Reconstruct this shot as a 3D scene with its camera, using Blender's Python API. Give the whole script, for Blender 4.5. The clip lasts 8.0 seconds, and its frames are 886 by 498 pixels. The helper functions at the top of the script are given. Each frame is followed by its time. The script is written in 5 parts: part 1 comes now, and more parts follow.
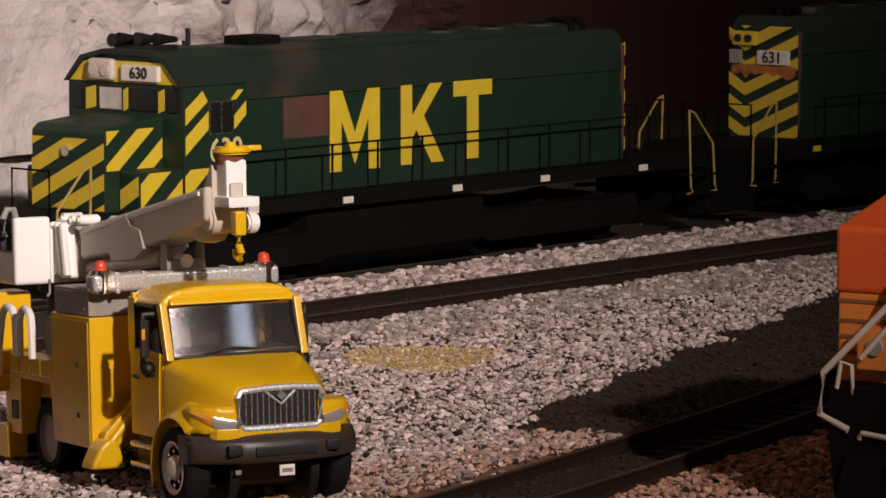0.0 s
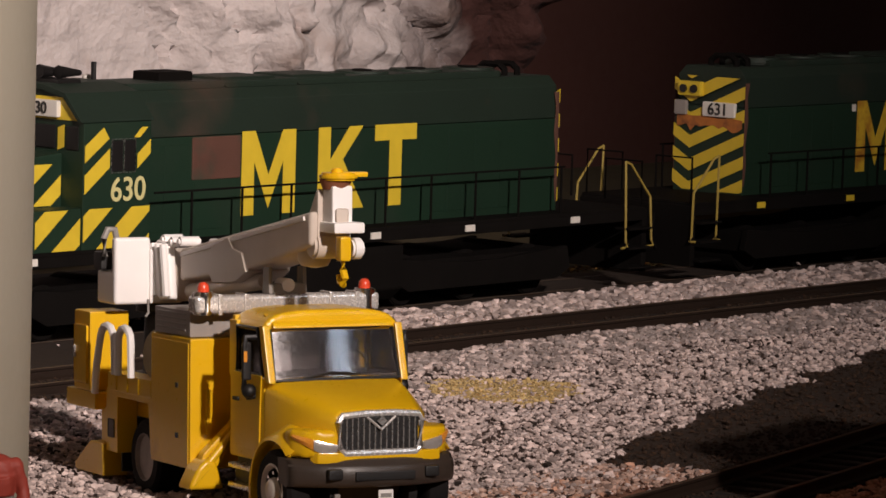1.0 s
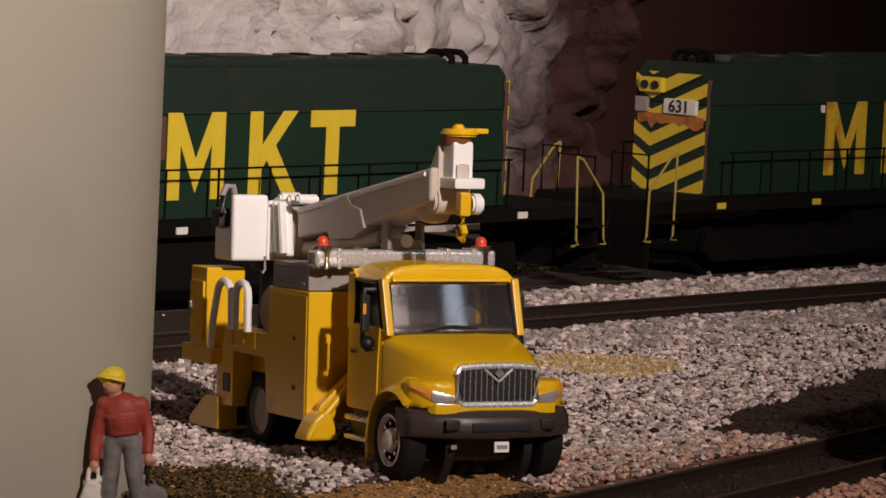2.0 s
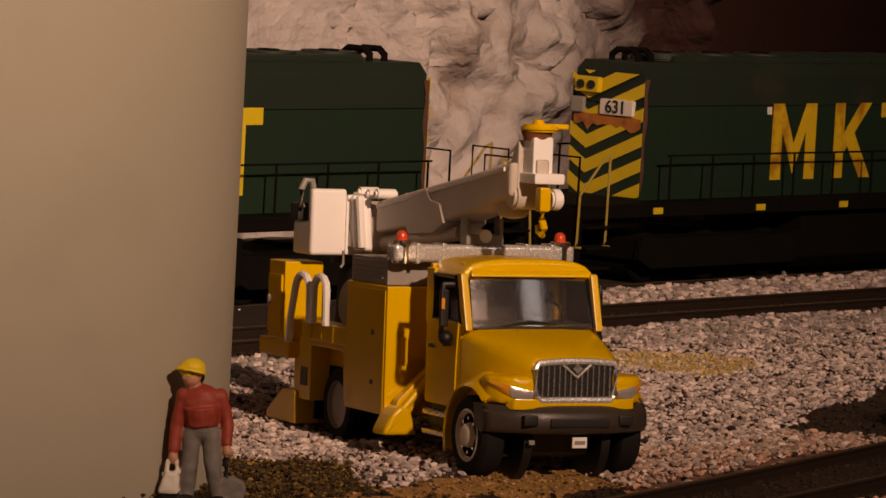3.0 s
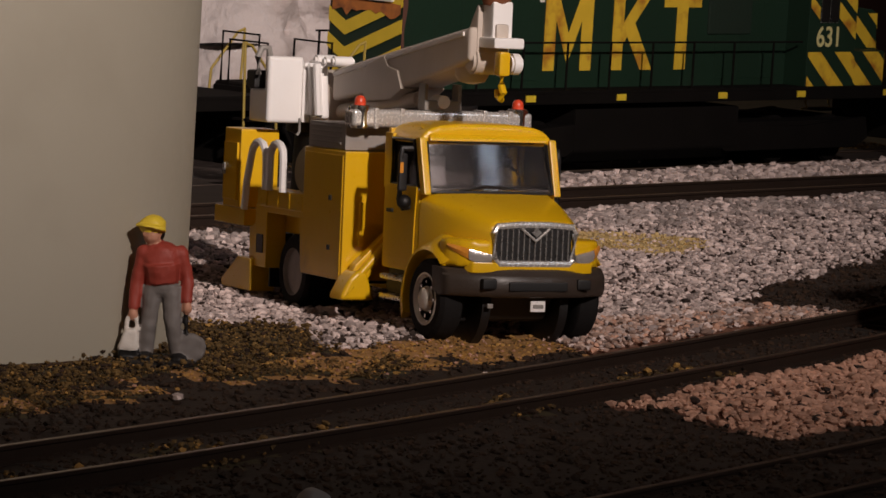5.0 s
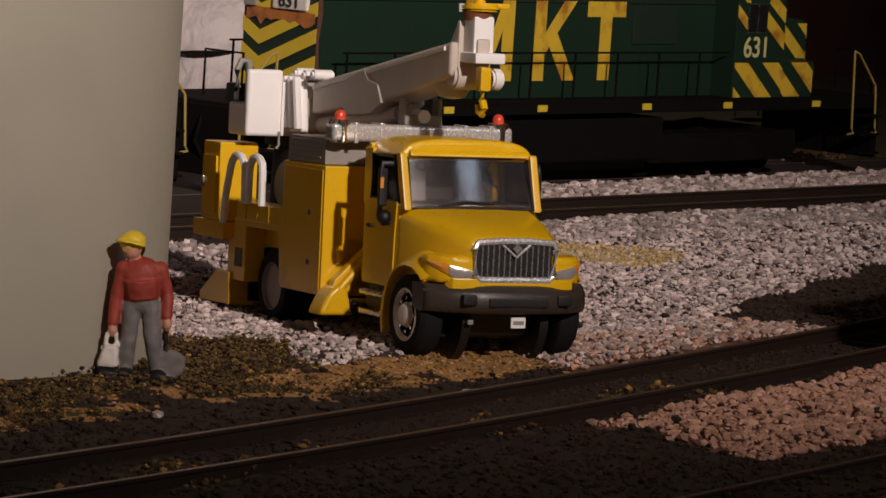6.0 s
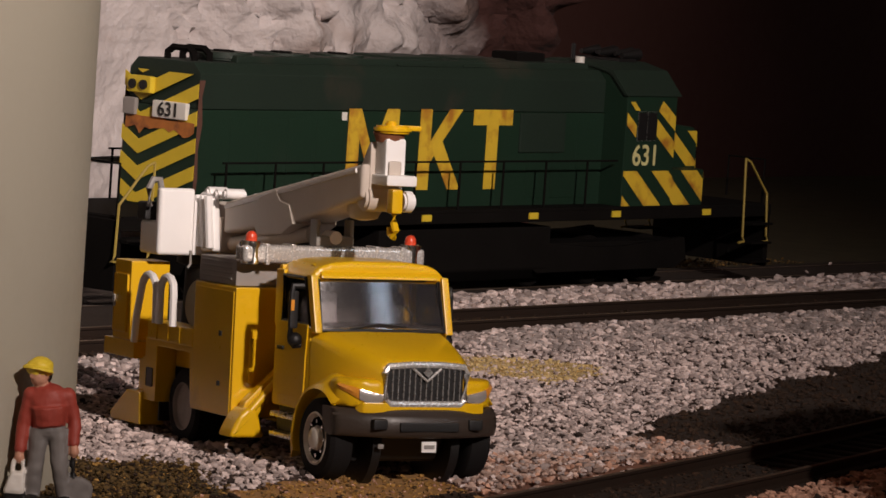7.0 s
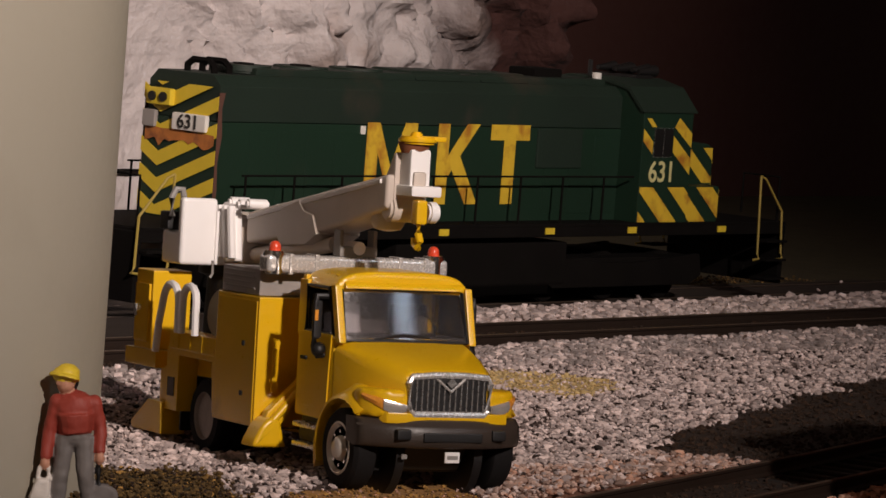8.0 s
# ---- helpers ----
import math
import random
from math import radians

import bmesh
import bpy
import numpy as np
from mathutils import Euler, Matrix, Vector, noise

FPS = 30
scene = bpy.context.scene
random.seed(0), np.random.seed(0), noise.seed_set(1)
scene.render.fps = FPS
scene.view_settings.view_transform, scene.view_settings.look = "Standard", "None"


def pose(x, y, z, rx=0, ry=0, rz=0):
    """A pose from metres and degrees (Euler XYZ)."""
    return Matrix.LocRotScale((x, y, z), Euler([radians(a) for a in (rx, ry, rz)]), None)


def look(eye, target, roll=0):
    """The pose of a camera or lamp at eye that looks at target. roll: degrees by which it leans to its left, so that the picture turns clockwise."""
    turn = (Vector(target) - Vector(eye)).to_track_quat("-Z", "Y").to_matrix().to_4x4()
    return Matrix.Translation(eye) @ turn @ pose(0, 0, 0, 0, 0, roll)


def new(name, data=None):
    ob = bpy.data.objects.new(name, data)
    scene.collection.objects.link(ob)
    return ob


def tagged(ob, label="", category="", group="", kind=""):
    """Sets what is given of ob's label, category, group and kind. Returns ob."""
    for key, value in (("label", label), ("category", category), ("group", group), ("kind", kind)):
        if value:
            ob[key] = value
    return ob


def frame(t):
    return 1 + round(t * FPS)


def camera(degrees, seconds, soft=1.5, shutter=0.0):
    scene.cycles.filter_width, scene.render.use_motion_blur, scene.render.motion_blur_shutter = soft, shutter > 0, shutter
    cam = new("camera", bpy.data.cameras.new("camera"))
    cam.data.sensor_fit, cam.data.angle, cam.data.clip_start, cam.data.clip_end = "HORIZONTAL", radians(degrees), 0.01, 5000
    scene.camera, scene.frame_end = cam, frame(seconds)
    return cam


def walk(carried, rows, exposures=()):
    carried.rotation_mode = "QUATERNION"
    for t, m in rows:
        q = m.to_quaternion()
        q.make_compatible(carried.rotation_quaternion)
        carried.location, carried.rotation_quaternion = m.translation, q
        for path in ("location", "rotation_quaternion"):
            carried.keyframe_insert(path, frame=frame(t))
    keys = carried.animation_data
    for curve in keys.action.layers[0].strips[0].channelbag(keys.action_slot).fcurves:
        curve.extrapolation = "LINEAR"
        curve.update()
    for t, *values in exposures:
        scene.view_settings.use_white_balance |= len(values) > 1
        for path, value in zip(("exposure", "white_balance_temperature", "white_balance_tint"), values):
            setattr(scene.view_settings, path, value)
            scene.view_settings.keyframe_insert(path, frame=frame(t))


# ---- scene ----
from mathutils.bvhtree import BVHTree

# A model railway in HO scale. Lengths below are in metres of the full-size prototype, many fitted to the camera's view;
# S brings them to the model's size.
S = 1 / 87.0
cam = camera(12.0, 8.0, soft=1.6, shutter=0.0)
PATH = [
    (0.0, (-0.25327, -0.56201, 0.10352), (0.00463, -0.05206, 0.04239), 0.038),
    (0.5, (-0.25356, -0.56019, 0.09990), (0.00630, -0.05122, 0.03896), 0.879),
    (1.0, (-0.26519, -0.56062, 0.10233), (-0.01045, -0.04847, 0.04652), 1.671),
    (1.5, (-0.26960, -0.56279, 0.09549), (-0.01943, -0.04810, 0.04257), 2.196),
    (2.0, (-0.27634, -0.56443, 0.09061), (-0.02896, -0.04821, 0.03946), 2.695),
    (2.2, (-0.27693, -0.56735, 0.09102), (-0.03224, -0.04993, 0.03910), 2.933),
    (3.3, (-0.27945, -0.56291, 0.08839), (-0.04135, -0.04236, 0.03711), 3.122),
    (3.5, (-0.28294, -0.56480, 0.08690), (-0.04374, -0.04479, 0.03524), 3.401),
    (4.0, (-0.28362, -0.56340, 0.07737), (-0.04057, -0.04591, 0.01883), 4.048),
    (4.5, (-0.28319, -0.56172, 0.07593), (-0.03849, -0.04531, 0.01479), 4.025),
    (4.7, (-0.28184, -0.56204, 0.07906), (-0.03548, -0.04643, 0.01786), 3.764),
    (5.8, (-0.28208, -0.56062, 0.08064), (-0.03086, -0.04715, 0.02115), 3.615),
    (6.0, (-0.28245, -0.55902, 0.08189), (-0.03038, -0.04610, 0.02131), 3.829),
    (6.5, (-0.27720, -0.55640, 0.08636), (-0.01876, -0.04619, 0.02995), 4.050),
    (7.0, (-0.27915, -0.55724, 0.08800), (-0.01856, -0.04734, 0.03910), 4.060),
    (7.5, (-0.28126, -0.55577, 0.08899), (-0.02152, -0.04543, 0.04014), 4.167),
    (8.0, (-0.28332, -0.55585, 0.08613), (-0.02212, -0.04598, 0.04021), 4.484),
]
EXPOSURES = [
    (0.0, 0.08, 6500, 10), (1.5, 0.0, 6500, 10), (1.9, -0.08, 6500, 10), (2.2, -0.15, 6400, 10), (3.2, -0.55, 10800, 29), (3.55, -0.55, 10800, 29), (3.75, -0.52, 7200, 15), (4.2, -0.56, 6800, 13), (4.5, -0.46, 6500, 10), (6.0, -0.32, 6500, 10), (7.0, -0.15, 6500, 10), (8.0, -0.15, 6500, 10),
]
walk(cam, [(t, look(e, a, r)) for t, e, a, r in PATH], EXPOSURES)

# ---- light: one warm ceiling spot before the layout, in a dim room ----
world = bpy.data.worlds.new("room_air")
world.use_nodes = True
world.node_tree.nodes["Background"].inputs[0].default_value = (0.95, 0.62, 0.44, 1)
world.node_tree.nodes["Background"].inputs[1].default_value = 0.033
scene.world = world


def spot(name, at, target, watts, size, angle, blend, colour):
    data = bpy.data.lights.new(name, "SPOT")
    data.energy, data.shadow_soft_size, data.spot_size, data.spot_blend, data.color = watts, size, radians(angle), blend, colour
    ob = new(name, data)
    ob.matrix_world = look(at, target)
    return ob


spot("ceiling_spot", (-0.015, -1.08, 0.60), (-0.045, 0.24, 0.207), 97.0, 0.018, 34.0, 1.0, (1.0, 0.845, 0.77))


# ---- materials ----
def material(name, colour, rough=0.5, metal=0.0, vary=0.18, coarse=1.5, fine=30.0, bump=0.15, second=None, spread=0.5, island=0.0, coat=0.0, emit=0.0, transmission=0.0, dist=0.02):
    """A surface with a coarse and a fine grain, in prototype metres; second: a colour that stains it in patches."""
    m = bpy.data.materials.new(name)
    m.use_nodes = True
    n, l = m.node_tree.nodes, m.node_tree.links
    b = n["Principled BSDF"]
    co = n.new("ShaderNodeTexCoord")
    mp = n.new("ShaderNodeMapping")
    mp.inputs["Scale"].default_value = (1 / S,) * 3
    l.new(co.outputs["Object"], mp.inputs["Vector"])

    def noise_at(scale, detail):
        t = n.new("ShaderNodeTexNoise")
        t.inputs["Scale"].default_value, t.inputs["Detail"].default_value = scale, detail
        l.new(mp.outputs["Vector"], t.inputs["Vector"])
        return t

    big, small = noise_at(coarse, 4), noise_at(fine, 3)
    mixed = n.new("ShaderNodeMix")
    mixed.data_type = "RGBA"
    c = Vector(colour)
    mixed.inputs["A"].default_value = (*(c * (1 - vary)), 1)
    mixed.inputs["B"].default_value = (*(c * (1 + vary)), 1)
    l.new(big.outputs["Fac"], mixed.inputs["Factor"])
    out = mixed.outputs["Result"]
    if second:
        ramp = n.new("ShaderNodeValToRGB")
        ramp.color_ramp.elements[0].position, ramp.color_ramp.elements[1].position = spread, min(1, spread + 0.16)
        third = noise_at(coarse * 0.6 + 0.05, 6)
        l.new(third.outputs["Fac"], ramp.inputs["Fac"])
        stain = n.new("ShaderNodeMix")
        stain.data_type = "RGBA"
        l.new(ramp.outputs["Color"], stain.inputs["Factor"])
        l.new(out, stain.inputs["A"])
        stain.inputs["B"].default_value = (*second, 1)
        out = stain.outputs["Result"]
    if island:
        geo = n.new("ShaderNodeNewGeometry")
        rng = n.new("ShaderNodeMapRange")
        rng.inputs["To Min"].default_value, rng.inputs["To Max"].default_value = 1 - island, 1 + island * 0.6
        l.new(geo.outputs["Random Per Island"], rng.inputs["Value"])
        mul = n.new("ShaderNodeVectorMath")
        mul.operation = "SCALE"
        l.new(out, mul.inputs[0])
        l.new(rng.outputs["Result"], mul.inputs["Scale"])
        out = mul.outputs["Vector"]
    l.new(out, b.inputs["Base Color"])
    wear = n.new("ShaderNodeMapRange")
    wear.inputs["To Min"].default_value, wear.inputs["To Max"].default_value = max(0.02, rough - 0.1), min(1, rough + 0.14)
    l.new(small.outputs["Fac"], wear.inputs["Value"])
    l.new(wear.outputs["Result"], b.inputs["Roughness"])
    b.inputs["Metallic"].default_value = metal
    b.inputs["Coat Weight"].default_value = coat
    b.inputs["Transmission Weight"].default_value = transmission
    if emit:
        b.inputs["Emission Color"].default_value, b.inputs["Emission Strength"].default_value = (*colour, 1), emit
    if bump:
        bp = n.new("ShaderNodeBump")
        bp.inputs["Strength"].default_value, bp.inputs["Distance"].default_value = bump, dist * S
        l.new(small.outputs["Fac"], bp.inputs["Height"])
        l.new(bp.outputs["Normal"], b.inputs["Normal"])
    return m


YELLOW = material("yellow_plastic", (0.80, 0.47, 0.006), 0.30, vary=0.09, coarse=1.2, fine=14, bump=0.06, coat=0.15, second=(0.46, 0.23, 0.01), spread=0.66)
WHITE = material("white_plastic", (0.90, 0.87, 0.85), 0.45, vary=0.05, bump=0.06)
GREYWHITE = material("grey_boom_plastic", (0.60, 0.52, 0.45), 0.42, vary=0.14, coarse=2.0, bump=0.12)
DECK_GREY = material("deck_grey_plastic", (0.30, 0.27, 0.25), 0.5, vary=0.15, coarse=3)
GREY = material("grey_plastic", (0.27, 0.25, 0.23), 0.5, vary=0.12)
SILVER = material("silver_paint", (0.62, 0.60, 0.58), 0.26, metal=0.8, vary=0.12, fine=20, bump=0.03)
LAMP_SILVER = material("plated_plastic", (0.74, 0.71, 0.68), 0.24, metal=0.5, vary=0.06, bump=0.03)
CHROME = material("chrome", (0.8, 0.78, 0.75), 0.14, metal=1.0, vary=0.06, bump=0.03)
BUMPER = material("bumper_grey_plastic", (0.045, 0.033, 0.026), 0.38, vary=0.2)
BLACK = material("black_plastic", (0.007, 0.006, 0.006), 0.5, vary=0.3)
RUBBER = material("tyre_rubber", (0.009, 0.008, 0.008), 0.8, vary=0.3)
RUBBER.node_tree.nodes["Principled BSDF"].inputs["Specular IOR Level"].default_value = 0.2
HUB = material("hub_metal", (0.68, 0.62, 0.56), 0.38, metal=0.35, vary=0.2, coarse=6)
GLASS = material("smoked_glass", (0.30, 0.28, 0.29), 0.05, vary=0.1, coarse=3, bump=0, transmission=0.97)
# the side glass is tinted dark to paint in the unlit cab behind
SIDE_GLASS = material("side_glass_cab_shade", (0.05, 0.045, 0.045), 0.06, vary=0.1, coarse=3, bump=0, transmission=0.9)
GLASS.node_tree.nodes["Principled BSDF"].inputs["IOR"].default_value = 1.6
WINDOW_GLOW = material("assumed_window_glow", (0.72, 0.84, 1.0), 0.5, vary=0.0, bump=0, emit=7.0)
SEAT_REFLECTED = material("seat_reflection_grey", (0.46, 0.44, 0.43), 0.35, vary=0.25, coarse=8)
CAB_DARK = material("cab_interior", (0.10, 0.085, 0.075), 0.6)
RED = material("beacon_red", (0.75, 0.075, 0.03), 0.25, vary=0.1, coat=0.4)
AMBER = material("orange_lens", (0.75, 0.30, 0.04), 0.25, vary=0.1, coat=0.4)
AMBER_DULL = material("tan_drum_plastic", (0.30, 0.24, 0.14), 0.55, vary=0.2)
CLEAR = material("headlamp_lens", (0.62, 0.58, 0.54), 0.16, metal=0.55, vary=0.25, coarse=5, coat=0.6)
HUB_DULL = material("dull_hub_metal", (0.30, 0.26, 0.23), 0.5, metal=0.3, vary=0.3, coarse=6)
GREEN = material("loco_green_paint", (0.0055, 0.024, 0.0115), 0.55, vary=0.25, coarse=0.5, second=(0.013, 0.028, 0.016), spread=0.58)
GREEN_UP = material("loco_faded_green", (0.0075, 0.019, 0.011), 0.65, vary=0.3, coarse=0.7, second=(0.045, 0.032, 0.022), spread=0.56)
STRIPE = material("loco_yellow_paint", (0.72, 0.52, 0.035), 0.5, vary=0.12, coarse=3)
STRIPE_WORN = material("loco_worn_yellow", (0.70, 0.46, 0.035), 0.5, vary=0.15, coarse=3, second=(0.42, 0.17, 0.02), spread=0.50)
LOCO_BLACK = material("loco_black", (0.006, 0.005, 0.0045), 0.85, vary=0.4)
LOCO_BLACK.node_tree.nodes["Principled BSDF"].inputs["Specular IOR Level"].default_value = 0.08
RUST_ORANGE = material("fresh_orange_rust", (0.46, 0.16, 0.035), 0.75, vary=0.4, coarse=5, second=(0.20, 0.07, 0.03), spread=0.5)
RUST = material("rust", (0.22, 0.075, 0.03), 0.8, vary=0.4, coarse=4)
RUST_DARK = material("dark_rust_dust", (0.10, 0.042, 0.028), 0.8, vary=0.4, coarse=1.2, second=(0.03, 0.045, 0.028), spread=0.5)
STONE_WARM = material("warm_gravel", (0.55, 0.38, 0.31), 0.85, vary=0.15, coarse=0.6, island=0.5)
CAB_FIGURE = material("pale_cab_figures", (0.66, 0.60, 0.28), 0.5, vary=0.08)
BOARD = material("number_board", (0.78, 0.74, 0.68), 0.5, vary=0.05)
INK = material("black_lettering", (0.02, 0.018, 0.016), 0.6, vary=0.1)
ORANGE = material("orange_loco_paint", (0.70, 0.10, 0.02), 0.42, vary=0.12, coarse=0.8)
# lower nose orange, lightened to paint in light the spot does not bring
ORANGE_LOWER = material("lightened_lower_orange", (0.70, 0.22, 0.04), 0.45, vary=0.15)
HANDRAIL_DULL = material("dull_yellow_handrail", (0.40, 0.29, 0.06), 0.55, vary=0.2, coarse=3)
HANDRAIL = material("pale_handrail", (0.62, 0.50, 0.42), 0.5, vary=0.1)
RAIL = material("rusty_rail", (0.026, 0.015, 0.010), 0.55, metal=0.25, vary=0.3, coarse=3)
RAILHEAD = material("worn_rail_head", (0.22, 0.16, 0.12), 0.38, metal=0.7, vary=0.3, coarse=5)
TIE = material("dark_tie", (0.016, 0.010, 0.007), 0.9, vary=0.4, coarse=4)
TANK = material("cream_plastic_tank", (0.40, 0.365, 0.29), 0.55, vary=0.05, coarse=0.35, fine=8, bump=0.05, second=(0.355, 0.32, 0.25), spread=0.60)
STONE = material("white_gravel", (0.66, 0.535, 0.50), 0.85, vary=0.15, coarse=0.6, island=0.62)
STONE_PINK = material("pink_gravel", (0.60, 0.34, 0.24), 0.85, vary=0.2, coarse=0.6, island=0.35)
STONE_GREY = material("grey_ballast", (0.36, 0.30, 0.28), 0.85, vary=0.2, coarse=0.8, island=0.4)
STONE_DARK = material("dark_stones", (0.035, 0.022, 0.017), 0.9, vary=0.3, island=0.4)
GRASS = material("scatter_grass", (0.135, 0.078, 0.022), 0.9, vary=0.4, coarse=2.0, island=0.55)
GRASS_DRY = material("dry_scatter", (0.42, 0.23, 0.06), 0.9, vary=0.3, coarse=2.0, island=0.4)
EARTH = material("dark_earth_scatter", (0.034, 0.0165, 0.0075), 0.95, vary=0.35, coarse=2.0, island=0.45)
MAROON = material("maroon_wall", (0.068, 0.022, 0.016), 0.85, vary=0.35, coarse=0.12, fine=3)
SPOT = material("pale_yellow_sand", (0.60, 0.44, 0.20), 0.9, vary=0.2, coarse=2.0, island=0.25)
FIG_RED = material("figure_red", (0.30, 0.042, 0.026), 0.6, vary=0.2, coarse=4)
FIG_GREY = material("figure_grey", (0.17, 0.15, 0.14), 0.65, vary=0.2, coarse=4)
FIG_SKIN = material("figure_skin", (0.52, 0.25, 0.16), 0.6, vary=0.1)
FIG_WHITE = material("figure_white", (0.74, 0.68, 0.62), 0.6, vary=0.2)
FIG_BLUE = material("figure_blue", (0.03, 0.06, 0.40), 0.6, vary=0.2)


# ---- mesh helpers ----
def broad_normals(me, limit):
    """Shades flat faces flat and rounded edges round: each corner takes the mean normal of its faces by their area."""
    faces = [(p.normal.copy(), p.area) for p in me.polygons]
    around = [[] for _ in me.vertices]
    for p in me.polygons:
        for v in p.vertices:
            around[v].append(p.index)
    out = []
    for p in me.polygons:
        own = faces[p.index][0]
        for v in p.vertices:
            total = Vector((0, 0, 0))
            for k in around[v]:
                n, area = faces[k]
                if n.dot(own) > limit:
                    total += n * area
            out.append(total.normalized() if total.length > 0 else own)
    me.normals_split_custom_set(out)


def finish(name, bm, mats, parent=None, label="", smooth=40):
    """Links a bmesh, given in prototype metres, as one object."""
    bmesh.ops.recalc_face_normals(bm, faces=bm.faces)
    bmesh.ops.scale(bm, vec=(S, S, S), verts=bm.verts)
    me = bpy.data.meshes.new(name)
    bm.to_mesh(me)
    bm.free()
    for m in mats if isinstance(mats, (list, tuple)) else [mats]:
        me.materials.append(m)
    if smooth:
        me.shade_smooth()
        if len(me.polygons) < 2500:
            broad_normals(me, math.cos(radians(smooth)))
        else:
            me.set_sharp_from_angle(angle=radians(smooth))
    ob = new(name, me)
    if parent:
        ob.parent = parent
    if label:
        tagged(ob, label)
    return ob


part = finish


def thing(name, label, category, m=None, group="", kind=""):
    ob = new(name)
    ob.empty_display_size = 0.01
    if m:
        ob.matrix_world = m
    return tagged(ob, label, category, group, kind)


def place(x, y, z, rx=0, ry=0, rz=0):
    return pose(x * S, y * S, z * S, rx, ry, rz)


def box(x0, x1, y0, y1, z0, z1, bev=0.03, bm=None, seg=2, mat=0):
    own = bmesh.new()
    bmesh.ops.create_cube(own, size=1)
    for v in own.verts:
        v.co = ((x0 + x1) / 2 + v.co.x * (x1 - x0), (y0 + y1) / 2 + v.co.y * (y1 - y0), (z0 + z1) / 2 + v.co.z * (z1 - z0))
    if bev:
        bmesh.ops.bevel(own, geom=own.edges[:], offset=bev, segments=seg, affect="EDGES", profile=0.6)
    return join(bm, own, mat)


def join(bm, own, mat=0):
    for f in own.faces:
        f.material_index = mat
    if bm is None:
        return own
    tmp = bpy.data.meshes.new("tmp")
    own.to_mesh(tmp)
    own.free()
    bm.from_mesh(tmp)
    bpy.data.meshes.remove(tmp)
    return bm


def prism(pts, axis, a, b, bev=0.03, bm=None, seg=2, mat=0):
    """A profile drawn out along an axis from a to b. pts are the two other coordinates, in the axes' order."""
    own = bmesh.new()

    def at(p, w):
        return {"x": (w, p[0], p[1]), "y": (p[0], w, p[1]), "z": (p[0], p[1], w)}[axis]

    r0 = [own.verts.new(at(p, a)) for p in pts]
    r1 = [own.verts.new(at(p, b)) for p in pts]
    own.faces.new(r0)
    own.faces.new(r1[::-1])
    for i in range(len(pts)):
        j = (i + 1) % len(pts)
        own.faces.new((r0[i], r1[i], r1[j], r0[j]))
    bmesh.ops.recalc_face_normals(own, faces=own.faces)
    if bev:
        bmesh.ops.bevel(own, geom=own.edges[:], offset=bev, segments=seg, affect="EDGES", profile=0.6)
    return join(bm, own, mat)


def cyl(p0, p1, r, r2=None, seg=16, bev=0.0, bm=None, mat=0):
    own = bmesh.new()
    a, b = Vector(p0), Vector(p1)
    bmesh.ops.create_cone(own, cap_ends=True, segments=seg, radius1=r, radius2=r if r2 is None else r2, depth=(b - a).length)
    turn = (b - a).to_track_quat("Z", "Y").to_matrix().to_4x4()
    if bev:
        caps = [e for e in own.edges if len({round(v.co.z, 5) for v in e.verts}) == 1]
        bmesh.ops.bevel(own, geom=caps, offset=bev, segments=2, affect="EDGES")
    bmesh.ops.transform(own, matrix=Matrix.Translation((a + b) / 2) @ turn, verts=own.verts)
    return join(bm, own, mat)


def ball(c, r, sz=1.0, sub=2, bm=None, mat=0, sx=1.0, sy=1.0):
    own = bmesh.new()
    bmesh.ops.create_icosphere(own, subdivisions=sub, radius=r)
    for v in own.verts:
        v.co = Vector(c) + Vector((v.co.x * sx, v.co.y * sy, v.co.z * sz))
    return join(bm, own, mat)


def tube(pts, r, seg=8, bm=None, mat=0, closed=False):
    """A round bar bent along points."""
    own = bmesh.new()
    pts = [Vector(p) for p in pts]
    rings = []
    n = len(pts)
    for i, p in enumerate(pts):
        d = (pts[(i + 1) % n] - pts[i - 1]) if closed or 0 < i < n - 1 else (pts[1] - pts[0] if i == 0 else pts[-1] - pts[-2])
        q = d.to_track_quat("Z", "Y")
        rings.append([own.verts.new(p + q @ Vector((r * math.cos(k * math.tau / seg), r * math.sin(k * math.tau / seg), 0))) for k in range(seg)])
    for i in range(n if closed else n - 1):
        a, b = rings[i], rings[(i + 1) % n]
        for k in range(seg):
            own.faces.new((a[k], a[(k + 1) % seg], b[(k + 1) % seg], b[k]))
    if not closed:
        own.faces.new(rings[0][::-1])
        own.faces.new(rings[-1])
    return join(bm, own, mat)


def plate(pts, out, thick=0.03, bm=None, mat=0):
    """A flat polygon in space with a thickness along out."""
    own = bmesh.new()
    o = Vector(out) * thick
    lo = [own.verts.new(Vector(p)) for p in pts]
    hi = [own.verts.new(Vector(p) + o) for p in pts]
    own.faces.new(lo[::-1])
    own.faces.new(hi)
    for i in range(len(pts)):
        j = (i + 1) % len(pts)
        own.faces.new((lo[i], lo[j], hi[j], hi[i]))
    return join(bm, own, mat)


def lathe(profile, seg=48, centre=(0, 0), bm=None, mat=0):
    """A turned body: (radius, z) pairs round an upright axis."""
    own = bmesh.new()
    rings = [[own.verts.new((centre[0] + r * math.cos(k * math.tau / seg), centre[1] + r * math.sin(k * math.tau / seg), z)) for k in range(seg)] for r, z in profile]
    for a, b in zip(rings, rings[1:]):
        for k in range(seg):
            own.faces.new((a[k], a[(k + 1) % seg], b[(k + 1) % seg], b[k]))
    own.faces.new(rings[0][::-1])
    own.faces.new(rings[-1])
    return join(bm, own, mat)


